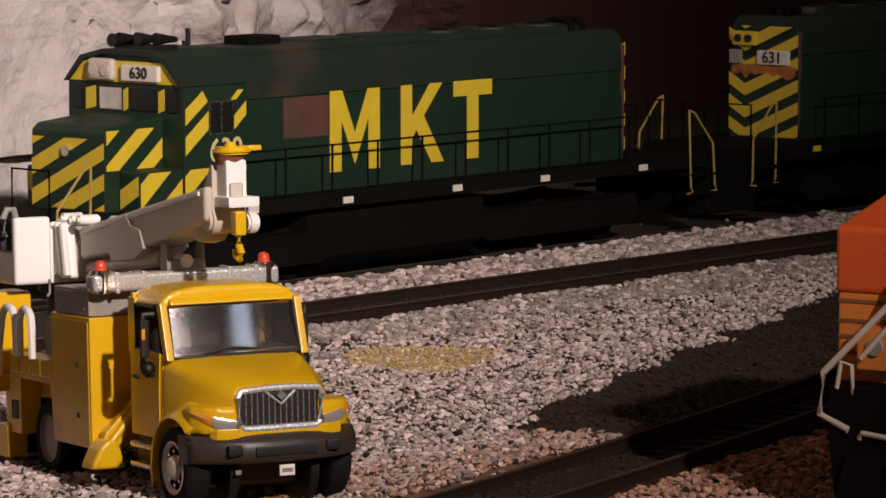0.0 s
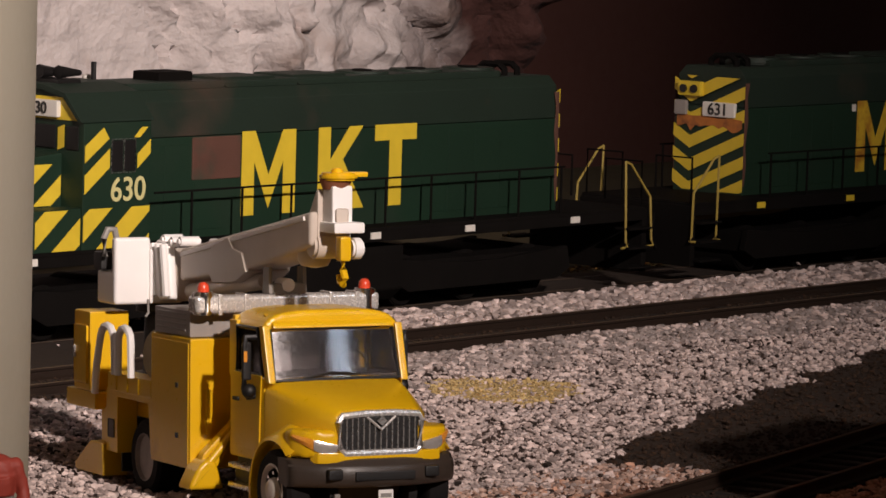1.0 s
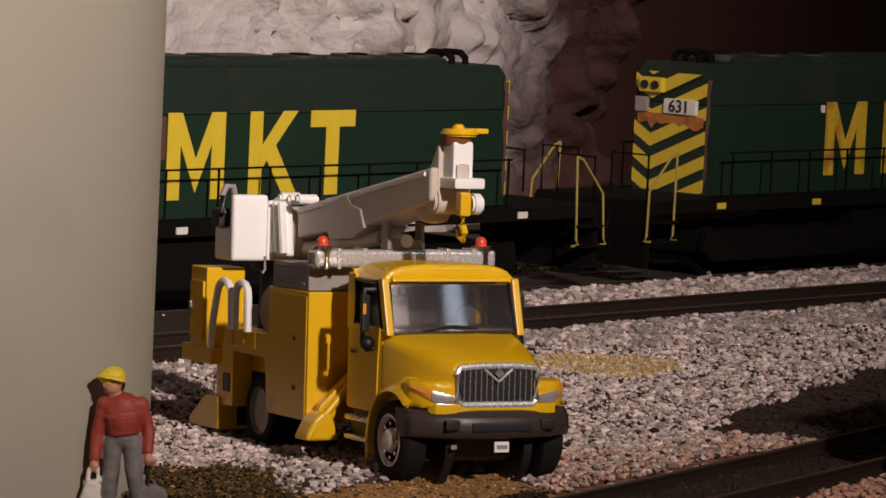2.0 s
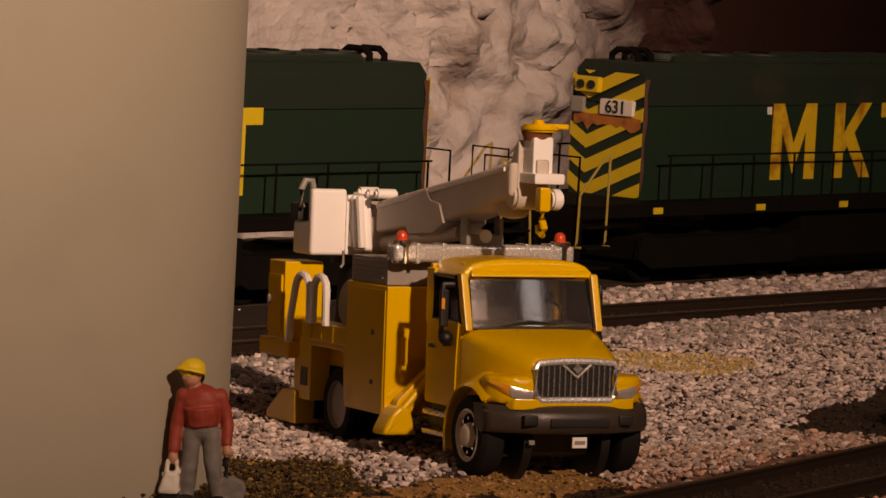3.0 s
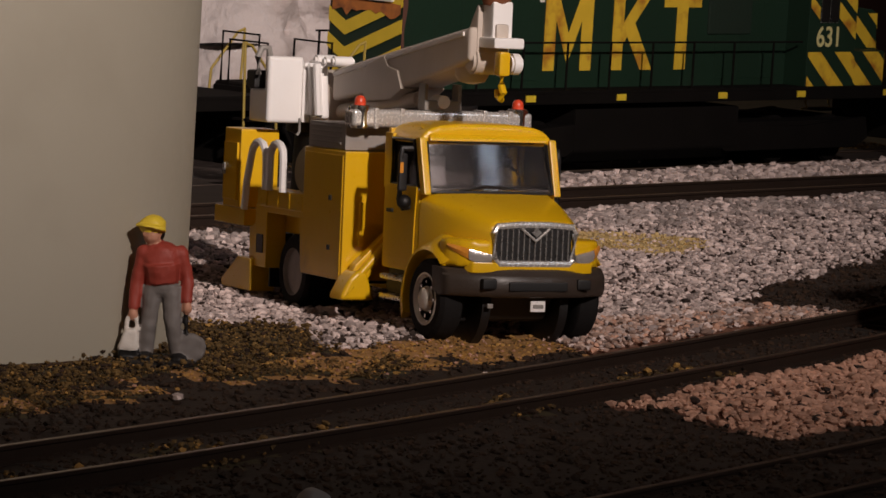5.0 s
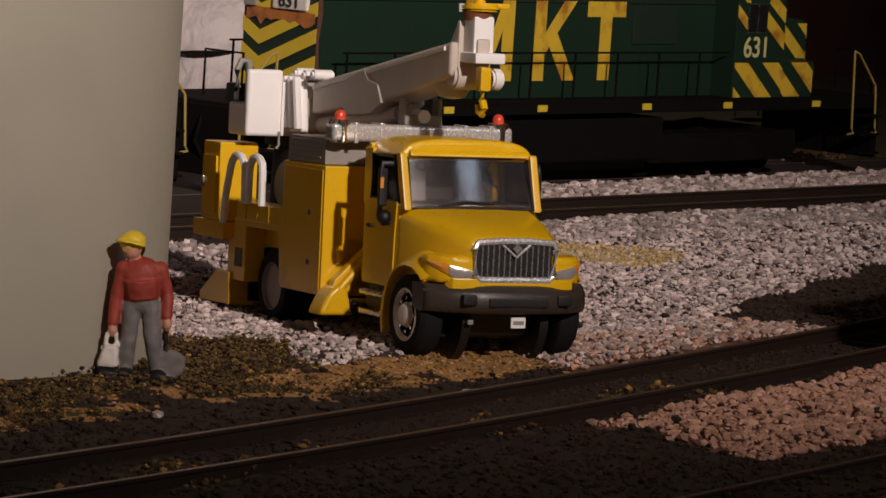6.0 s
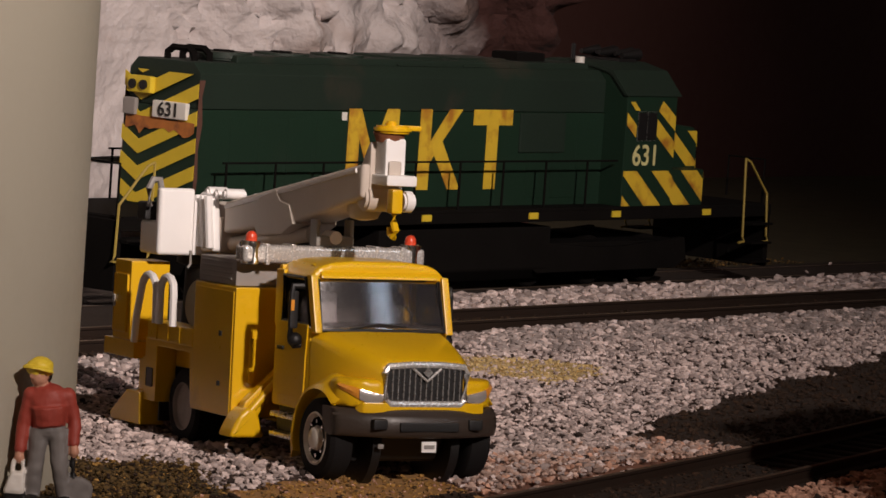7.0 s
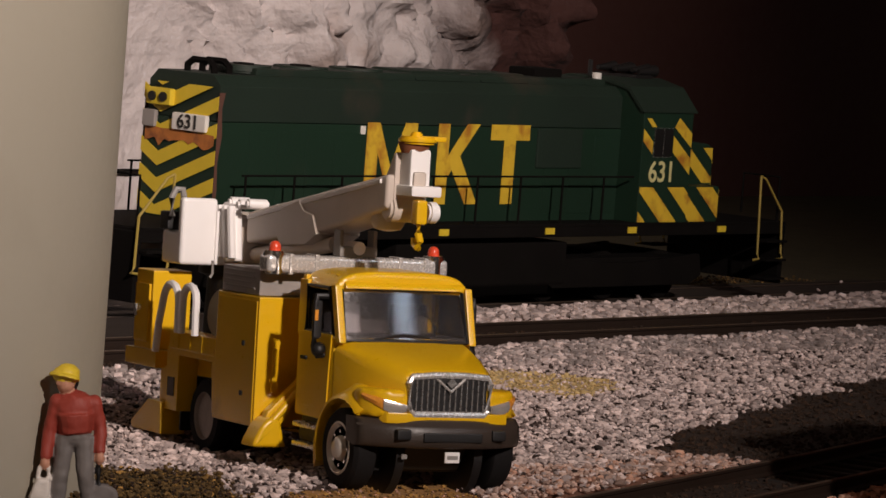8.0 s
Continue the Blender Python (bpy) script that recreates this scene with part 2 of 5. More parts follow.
def writing(body, size, m, mat, parent, label=""):
    """Figures in the built-in font, as flat raised shapes; m is in the parent's space, prototype metres."""
    cu = bpy.data.curves.new("figures", "FONT")
    cu.body, cu.size, cu.extrude, cu.align_x, cu.align_y = body, size * S, 0.006 * S, "CENTER", "CENTER"
    cu.offset = 0.012 * size * S
    cu.materials.append(mat)
    tmp = new("tmp_figures", cu)
    me = bpy.data.meshes.new_from_object(tmp)
    bpy.data.objects.remove(tmp)
    ob = new("number_lettering", me)
    ob.parent = parent
    ob.matrix_basis = Matrix.Translation(m.translation * S) @ m.to_3x3().to_4x4()
    return tagged(ob, label) if label else ob


def smooth_step(a, b, x):
    t = min(1, max(0, (x - a) / (b - a)))
    return t * t * (3 - 2 * t)


# ---- the large structure ----
class Line:
    """A straight in plan through a point at an angle; off() is the distance to its left, along() the distance down it."""

    def __init__(self, x, y, degrees, bend=0.0):
        self.p, self.deg, self.bend = Vector((x, y)), degrees, bend
        self.d = Vector((math.cos(radians(degrees)), math.sin(radians(degrees))))
        self.n = Vector((-self.d.y, self.d.x))

    def off(self, x, y):
        q = Vector((x, y)) - self.p
        return q.dot(self.n) - self.bend * q.dot(self.d) ** 2

    def along(self, x, y):
        return (Vector((x, y)) - self.p).dot(self.d)

    def at(self, a, o=0.0):
        q = self.p + self.d * a + self.n * (o + self.bend * a * a)
        return q.x, q.y


FRONT = Line(-1.26, -3.2, 33.0, 0.0022)  # far rail of the front track
THIRD = Line(-0.2, -9.1, 32.0)  # far rail of the nearest track
BACK = Line(16.5, 22.6, 23.23)  # far rail of the empty back track
TRAIN = Line(-6.79, 15.82, 23.23)  # near edge of the green locomotives' walkways
RAIL_A = -0.25  # rail head under the green locomotives


def soft_noise(x, y, f, seed=0.0):
    return noise.noise((x * f, y * f, seed))


def ground_z(x, y):
    z = -0.20 * smooth_step(0.5, 5.5, y)
    u = FRONT.off(x, y)
    if -2.4 < u < 0.5:
        z -= 0.085
    w = BACK.off(x, y)
    z -= 0.055 * smooth_step(-2.1, -1.8, w)
    near = 1 - smooth_step(30, 45, math.hypot(x - 5, y - 5))
    return z + near * (0.045 * soft_noise(x, y, 0.45, 3) + 0.02 * soft_noise(x, y, 1.7, 7))


def region(x, y):
    """What covers the ground: gravel, pink, earth, sand, grass, ballast or bare."""
    j = 0.45 * soft_noise(x, y, 0.8, 1) + 0.25 * soft_noise(x, y, 2.6, 2)
    u, w, t = FRONT.off(x, y) , BACK.off(x, y), THIRD.off(x, y)
    if w > 0.12:
        if x < 7.0 + 2 * j:
            return "bare"
        return "ballast" if TRAIN.off(x, y) < -0.35 + 0.5 * j else ("bare" if TRAIN.off(x, y) < 2.6 else "grass")
    if w > -1.85 + 0.3 * j:
        return "bare"
    if u < -1.6:
        if t > 0.85 + 0.5 * j and FRONT.along(x, y) + 1.2 * j > -0.2 + 0.456 * u:
            return "pink" if u < -1.75 + 0.3 * j else "earth"
        return "earth"
    if u < 0.16:
        return "tuft" if u < -0.75 + 0.9 * j and FRONT.along(x, y) < 3 and soft_noise(x, y, 0.55, 21) > 0.12 else "bare"
    e1, e2 = (x - 8.8) * 0.9 - (y - 12.9) * 0.42, (x - 8.8) * 0.42 + (y - 12.9) * 0.9
    if (e1 / 1.25) ** 2 + (e2 / 1.7) ** 2 < 1 + j:
        return "spot"
    if x < 5.0 + j and y > 13.4 - 0.25 * x + j:
        return "earth"
    if x < 0.5 + j and u < (0.9 if x > -4.5 else 1.7) + 0.5 * j:
        return "earth"
    if x < 0.7 + j and u < 2.6 + 0.6 * j and y < 0.3:
        patch = soft_noise(x, y, 0.9, 31) + 0.5 * soft_noise(x, y, 2.2, 32)
        if x < -2.2 + j and patch > 0.12:
            return "grass"
        return "earth" if x < -1.5 + j and patch < -0.34 else "sand"
    if x < -2.7 + j and y < 1.3 + j:
        return "grass"
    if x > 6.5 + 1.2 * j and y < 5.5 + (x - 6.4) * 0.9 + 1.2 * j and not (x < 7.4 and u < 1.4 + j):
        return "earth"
    return "front_gravel" if u < 2.2 + 2 * j and x < 7.5 else "gravel"


def build_ground():
    def steps(lo, hi, fine_lo, fine_hi, step):
        return np.unique(np.r_[np.linspace(lo, fine_lo, 9), np.arange(fine_lo, fine_hi, step), np.linspace(fine_hi, hi, 9)])

    xs, ys = steps(-190, 190, -16, 34, 0.33), steps(-190, 190, -24, 44, 0.33)
    verts = [(x * S, y * S, ground_z(x, y) * S) for y in ys for x in xs]
    nx = len(xs)
    faces = [(j * nx + i, j * nx + i + 1, (j + 1) * nx + i + 1, (j + 1) * nx + i) for j in range(len(ys) - 1) for i in range(nx - 1)]
    me = bpy.data.meshes.new("ground")
    me.from_pydata(verts, [], faces)
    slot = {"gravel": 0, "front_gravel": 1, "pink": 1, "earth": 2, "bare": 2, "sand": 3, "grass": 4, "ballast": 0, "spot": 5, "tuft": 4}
    base = [
        # the gravel bed's dark colour puts shade into the gaps between stones
        material("gravel_bed", (0.075, 0.045, 0.035), 0.95, vary=0.5, coarse=4, fine=12, bump=0.8),
        material("pink_gravel_bed", (0.20, 0.095, 0.06), 0.95, vary=0.5, coarse=4, fine=12, bump=0.8),
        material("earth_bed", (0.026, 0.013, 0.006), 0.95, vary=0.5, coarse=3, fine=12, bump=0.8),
        material("sand_bed", (0.42, 0.22, 0.075), 0.95, vary=0.3, coarse=2, fine=16, bump=0.6, second=(0.20, 0.10, 0.05), spread=0.62),
        material("grass_bed", (0.060, 0.045, 0.016), 0.95, vary=0.5, coarse=2, fine=12, bump=0.8),
    ]
    base.append(SPOT)
    for m in base:
        me.materials.append(m)
    cx = [((xs[f[0] % nx] + xs[f[1] % nx]) / 2, (ys[f[0] // nx] + ys[f[2] // nx]) / 2) for f in faces]
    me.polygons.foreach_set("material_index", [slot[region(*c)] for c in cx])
    me.shade_smooth()
    return tagged(new("ground", me), "sceneried layout ground of earth, sand and gravel", "ground", kind="structure")


build_ground()


def stone_shapes(count, flat=0.75):
    shapes = []
    for k in range(count):
        bm = bmesh.new()
        bmesh.ops.create_icosphere(bm, subdivisions=1, radius=0.5)
        co = np.array([v.co[:] for v in bm.verts])
        rng = np.random.RandomState(40 + k)
        co *= 1 + 0.95 * (rng.rand(len(co), 1) - 0.5)
        co *= np.array([1.1, 0.55 + 0.4 * rng.rand(), flat * (0.7 + 0.4 * rng.rand())])
        fc = np.array([[v.index for v in f.verts] for f in bm.faces])
        bm.free()
        shapes.append((co, fc))
    return shapes


SHAPES = stone_shapes(11)


def scatter(name, spots, mat, label, category):
    """Many loose grains as one object. spots: x, y, size, lift."""
    rng = np.random.RandomState(len(spots))
    vs, fs, base = [], [], 0
    for x, y, size, lift in spots:
        co, fc = SHAPES[rng.randint(len(SHAPES))]
        a, tilt = rng.rand() * 6.283, (rng.rand() - 0.5) * 1.2
        ca, sa, ct, st = math.cos(a), math.sin(a), math.cos(tilt), math.sin(tilt)
        turn = np.array([[ca, -sa, 0], [sa, ca, 0], [0, 0, 1]]) @ np.array([[1, 0, 0], [0, ct, -st], [0, st, ct]])
        vs.append((co * size) @ turn.T + (x, y, ground_z(x, y) + lift * size))
        fs.append(fc + base)
        base += len(co)
    if not vs:
        return None
    v, f = np.concatenate(vs) * S, np.concatenate(fs)
    me = bpy.data.meshes.new(name)
    me.vertices.add(len(v))
    me.vertices.foreach_set("co", v.astype(np.float32).ravel())
    me.loops.add(f.size)
    me.loops.foreach_set("vertex_index", f.astype(np.int32).ravel())
    me.polygons.add(len(f))
    me.polygons.foreach_set("loop_start", np.arange(0, f.size, 3, dtype=np.int32))
    me.update(calc_edges=True)
    me.shade_flat()
    me.materials.append(mat)
    return tagged(new(name, me), label, category, kind="stuff")


def scatter_all():
    rng = np.random.RandomState(5)
    bins = {k: [] for k in ("white", "pink", "grey", "dark", "grass", "dry", "earth", "warm", "spot")}
    for _ in range(330000):
        x, y = rng.uniform(-15, 33), rng.uniform(-17, 33)
        w, t = BACK.off(x, y), TRAIN.off(x, y)
        if t > 3.5 or THIRD.off(x, y) < -6 or x < -13 or (y > 12 and x < 0.4 * (y - 12) - 3) or y < -0.95 * x - 26 or x > 14 + 0.8 * (y + 4):
            continue
        kind = region(x, y)
        size = 0.050 + 0.080 * rng.rand() ** 2.2
        tint = rng.rand()
        if kind == "gravel":
            if w > -4.0 + 1.5 * soft_noise(x, y, 0.5, 9):
                size *= 1.4
                bins["grey" if tint < 0.55 else "white"].append((x, y, size, 0.3))
            else:
                bins["dark" if tint < 0.06 else "white"].append((x, y, size * (1.5 if tint > 0.985 else 1), 0.3))
        elif kind == "front_gravel":
            bins["pink" if tint < 0.12 else ("dark" if tint < 0.17 else ("warm" if tint < 0.75 else "white"))].append((x, y, size, 0.3))
        elif kind == "pink":
            bins["pink" if tint < 0.93 else "dark"].append((x, y, size * 1.15, 0.35))
        elif kind == "ballast":
            if tint < 0.85:
                bins["white"].append((x, y, size * 1.75, 0.35 + 0.3 * tint))
        elif kind == "grass":
            bins["grass" if tint < 0.72 else ("dry" if tint < 0.78 else "earth")].append((x, y, size * (0.4 + 0.45 * rng.rand()), 0.2 + 1.1 * rng.rand()))
            if t < 0:
                for _ in range(3):
                    a, b = rng.normal(0, 0.09, 2)
                    bins["grass" if tint < 0.8 else ("earth" if tint < 0.94 else "dry")].append((x + a, y + b, size * (0.3 + 0.3 * rng.rand()), 0.4 + 1.5 * rng.rand()))
        elif kind == "spot":
            bins["spot" if tint < 0.72 else "white"].append((x, y, size * 0.75, 0.2))
        elif kind == "sand":
            bins["dry" if tint < 0.62 else ("pink" if tint < 0.75 else ("grass" if tint < 0.9 else "earth"))].append((x, y, size * 0.55, 0.2))
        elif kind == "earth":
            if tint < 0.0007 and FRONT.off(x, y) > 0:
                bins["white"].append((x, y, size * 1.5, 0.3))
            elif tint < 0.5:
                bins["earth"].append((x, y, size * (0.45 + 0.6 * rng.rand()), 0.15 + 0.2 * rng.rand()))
        elif kind == "tuft":
            bins["grass" if tint < 0.55 else ("dry" if tint < 0.7 else "earth")].append((x, y, size * (0.5 + 0.6 * rng.rand()), 0.3 + 0.8 * rng.rand()))
        elif kind == "bare" and w < 0.12 and tint < 0.6:
            bins["earth"].append((x, y, size * (0.4 + 0.5 * rng.rand()), 0.15))
        elif w > -2 and 0.6 < tint < 0.6016:
            bins["white"].append((x, y, size * 1.1, 0.9))
    scatter("gravel", bins["white"], STONE, "loose pale pinkish-white gravel around the truck", "gravel")
    scatter("warm_gravel", bins["warm"], STONE_WARM, "loose gravel with an orange-brown tint beside the rail", "gravel")
    scatter("sand_grains", bins["spot"], SPOT, "small patch of pale yellow sand in the gravel", "sand")
    scatter("pink_gravel", bins["pink"], STONE_PINK, "coarse pinkish-brown gravel between the tracks", "gravel")
    scatter("grey_ballast", bins["grey"], STONE_GREY, "dusty grey ballast stones along the track", "ballast")
    scatter("dark_stones", bins["dark"], STONE_DARK, "scattered dark brown stones in pale gravel", "stones")
    scatter("grass_scatter", bins["grass"], GRASS, "olive brown scatter grass beside the tank", "grass")
    scatter("dry_scatter", bins["dry"], GRASS_DRY, "tan dry turf and sand grains", "turf")
    scatter("earth_scatter", bins["earth"], EARTH, "dark brown earth clumps beside the track", "earth")


scatter_all()


def build_track(line, lo, hi, head, label, tie_top):
    """Two rails on wooden ties; the line is the middle of the left-hand rail."""
    t = thing("railway_track", label, "track", place(*line.at(0), 0, 0, 0, line.deg))
    curve = [lo + (hi - lo) * k / 40 for k in range(41)]

    def swept(profile):
        bm = bmesh.new()
        rings = [[bm.verts.new((a, y + line.bend * a * a, z)) for y, z in profile] for a in curve]
        for r0, r1 in zip(rings, rings[1:]):
            for i in range(len(profile)):
                j = (i + 1) % len(profile)
                bm.faces.new((r0[i], r0[j], r1[j], r1[i]))
        bm.faces.new(rings[0])
        bm.faces.new(rings[-1][::-1])
        return bm

    for o in (0.0, -1.40):
        h = 0.20
        prof = [(-0.07, 0), (0.07, 0), (0.07, 0.02), (0.015, 0.05), (0.015, 0.145), (0.04, 0.165), (0.04, h), (-0.04, h), (-0.04, 0.165), (-0.015, 0.145), (-0.015, 0.05), (-0.07, 0.02)]
        r = part("rail", swept([(o + a, head - h + b) for a, b in prof]), RAIL, t)
        part("rail_head", swept([(o - 0.034, head), (o + 0.034, head), (o + 0.030, head + 0.008), (o - 0.030, head + 0.008)]), RAILHEAD, r, "worn shiny rail top")
    me = None
    k = lo + 0.3
    rng = random.Random(int(hi * 10))
    while k < hi:
        if me is None:
            ob = part("tie", box(-0.12, 0.12, -2.05, 0.55, -0.16, 0.0, 0.02, seg=1), TIE, t, smooth=0)
            me = ob.data
        else:
            ob = new("tie", me)
            ob.parent = t
        ob.location = (k * S, (line.bend * k * k + rng.uniform(-0.03, 0.03)) * S, (tie_top + rng.uniform(-0.01, 0.01)) * S)
        ob.rotation_euler.z = radians(rng.uniform(-1.2, 1.2)) + math.atan(2 * line.bend * k)
        k += 0.56
    return t


build_track(FRONT, -18, 40, 0.10, "dark weathered track with rusty rails beside scatter grass", -0.10)
build_track(THIRD, -14, 40, 0.10, "dark weathered track under the orange locomotive", -0.08)
build_track(BACK, -26, 46, -0.06, "empty rusty brown track between gravel beds", -0.26)
build_track(Line(*TRAIN.at(0, 2.12), TRAIN.deg), -30, 70, RAIL_A, "rusty track carrying the green locomotives", RAIL_A - 0.20)


def build_rock():
    """The plaster rock face behind the train; its end turns back and its colour blends to dark maroon."""
    na, nz = 420, 130
    bm = bmesh.new()
    rows = []
    for j in range(nz):
        row = []
        for i in range(na):
            a, z = -30 + 70.5 * i / (na - 1), -1.5 + 17 * j / (nz - 1)
            f = noise.fractal((a * 0.16, z * 0.22, 4.0), 1.0, 2.1, 5)
            g = abs(noise.noise((a * 0.35 + 2 * f, z * 0.16, 9.0)))
            fine = noise.fractal((a * 0.9, z * 0.7, 2.0), 1.0, 2.0, 4)
            rough = smooth_step(22.6, 25.0, a)
            crag = noise.fractal((a * 0.5 + 1.5 * f, z * 0.28, 12.0), 0.9, 2.1, 6)
            o = 10.2 - (0.4 + 0.8 * rough) * f - 1.6 * rough * g + (0.05 + 0.25 * rough) * fine - (0.1 + 0.75 * rough) * abs(crag) + 0.03 * z
            turn = max(0.0, a - (36.5 + 0.8 * noise.noise((0, z * 0.5, 5.0))))
            row.append(bm.verts.new((*TRAIN.at(a - 0.5 * turn, o + 2.2 * turn), z)))
        rows.append(row)
    for r0, r1 in zip(rows, rows[1:]):
        for i in range(na - 1):
            bm.faces.new((r0[i], r0[i + 1], r1[i + 1], r1[i]))
    m = material("plaster_rock", (0.58, 0.515, 0.50), 0.9, vary=0.3, coarse=0.45, fine=2.2, bump=0.7, dist=0.25, second=(0.26, 0.15, 0.10), spread=0.55)
    n, l = m.node_tree.nodes, m.node_tree.links
    b = n["Principled BSDF"]
    old = b.inputs["Base Color"].links[0].from_socket
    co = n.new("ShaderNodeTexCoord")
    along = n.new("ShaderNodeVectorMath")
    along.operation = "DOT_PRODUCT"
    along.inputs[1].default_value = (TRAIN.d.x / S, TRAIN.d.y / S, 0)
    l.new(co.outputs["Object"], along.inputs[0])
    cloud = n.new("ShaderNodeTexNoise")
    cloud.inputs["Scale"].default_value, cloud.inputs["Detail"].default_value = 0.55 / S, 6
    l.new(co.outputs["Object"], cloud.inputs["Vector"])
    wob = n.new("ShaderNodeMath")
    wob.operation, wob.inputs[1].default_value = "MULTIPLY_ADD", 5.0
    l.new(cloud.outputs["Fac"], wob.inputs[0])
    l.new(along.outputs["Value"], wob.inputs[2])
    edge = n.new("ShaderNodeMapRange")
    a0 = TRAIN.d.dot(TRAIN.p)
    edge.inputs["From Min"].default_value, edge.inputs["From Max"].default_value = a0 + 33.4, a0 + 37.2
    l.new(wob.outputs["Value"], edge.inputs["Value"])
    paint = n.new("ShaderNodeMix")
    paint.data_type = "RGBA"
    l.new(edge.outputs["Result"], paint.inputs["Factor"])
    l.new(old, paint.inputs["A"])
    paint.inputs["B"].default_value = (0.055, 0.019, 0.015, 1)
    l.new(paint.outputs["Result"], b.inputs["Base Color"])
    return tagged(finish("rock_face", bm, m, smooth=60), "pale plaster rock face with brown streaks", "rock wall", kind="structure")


build_rock()


def build_room():
    JOINT = 1.5
    w = Line(*TRAIN.at(0, 21.0), TRAIN.deg)
    wall = thing("wall_backdrop", "dark maroon backdrop wall behind the layout", "wall", kind="structure")
    part("wall_panel", box(-120, 150, 0, 1.5, -3, 130, 0), MAROON, wall)
    wall.matrix_world = place(*w.p, 0, 0, 0, w.deg)
    # a narrow glowing panel added unseen behind the camera, as an assumed daylit window; placed to make the glint in
    # the truck's windshield
    win = thing("assumed_window", "assumed narrow window, a glowing panel added for the windshield glint", "window", look((0.74, -1.20, 0.80), (0, 0, 0.02)), kind="structure")
    part("pane", box(-6.0, 6.0, -15.0, 15.0, -0.2, 0.2, 0), WINDOW_GLOW, win)
    for x in (-6.6, 6.6):
        part("window_frame", box(x - 0.6, x + 0.6, -16, 16, -0.6, 0.6, 0.1), BOARD, win)
    # joint of two backdrop boards, low behind the rear of the train
    part("board_joint", box(12.0, 23.6, -11.0, -10.5, JOINT - 0.012, JOINT + 0.012, 0), LOCO_BLACK, wall)


build_room()


def build_tank():
    r = 4.6
    c = (-4.50 - r * 0.905, 0.0 + r * 0.425)
    t = thing("storage_tank", "tall cream plastic cylinder tank standing in scatter grass", "tank", place(*c, 0))
    part("shell", lathe([(r, -0.6), (r, 3.4), (r, 8), (r, 13.6), (r - 0.1, 13.75), (r - 0.5, 14.2), (0.3, 15.0)], 160), TANK, t)
    part("base_seam", lathe([(r + 0.02, -0.5), (r + 0.02, 0.03), (r, 0.05)], 160), EARTH, t, "dirty bottom edge")
    rng = random.Random(8)
    for a, z, h in ((238, 4.3, 0.35), (229, 2.5, 0.14), (246, 2.1, 0.5), (251, 1.2, 0.12), (240, 3.6, 0.3), (262, 4.8, 0.10), (255, 5.9, 0.08)):
        p = [(c[0] * 0 + (r - 0.01) * math.cos(radians(a + 0.5 * rng.random())), (r - 0.01) * math.sin(radians(a + 0.5 * rng.random())), z + k * h / 3) for k in range(4)]
        part("scratch", tube(p, 0.018, 5), RUST, t, "small brown scratch")


build_tank()


# ---- the green locomotives ----
LETTERS = {
    "first": [[(0, 0), (0.34, 0), (0.34, 1.0), (0.74, 0.12), (1.14, 1.0), (1.14, 0), (1.48, 0), (1.48, 1.58), (1.12, 1.58), (0.74, 0.74), (0.36, 1.58), (0, 1.58)]],
    "second": [[(0, 0), (0.34, 0), (0.34, 0.50), (0.47, 0.68), (0.94, 0), (1.32, 0), (0.70, 0.95), (1.27, 1.58), (0.88, 1.58), (0.34, 0.95), (0.34, 1.58), (0, 1.58)]],
    "third": [[(0.43, 0), (0.79, 0), (0.79, 1.27), (1.22, 1.27), (1.22, 1.58), (0, 1.58), (0, 1.27), (0.43, 1.27)]],
}


NOSE = 15.38  # front of the low nose, from the hood's rear end


def strip_box(pts, x0, x1, z0, z1):
    """Clips a polygon of (x, z) to a box."""
    for axis, lim, keep in ((0, x0, 1), (0, x1, -1), (1, z0, 1), (1, z1, -1)):
        out = []
        for a, b in zip(pts, pts[1:] + pts[:1]):
            ia, ib = (a[axis] - lim) * keep >= 0, (b[axis] - lim) * keep >= 0
            if ia:
                out.append(a)
            if ia != ib:
                k = (lim - a[axis]) / (b[axis] - a[axis])
                out.append((a[0] + k * (b[0] - a[0]), a[1] + k * (b[1] - a[1])))
        pts = out
        if not pts:
            return []
    return pts


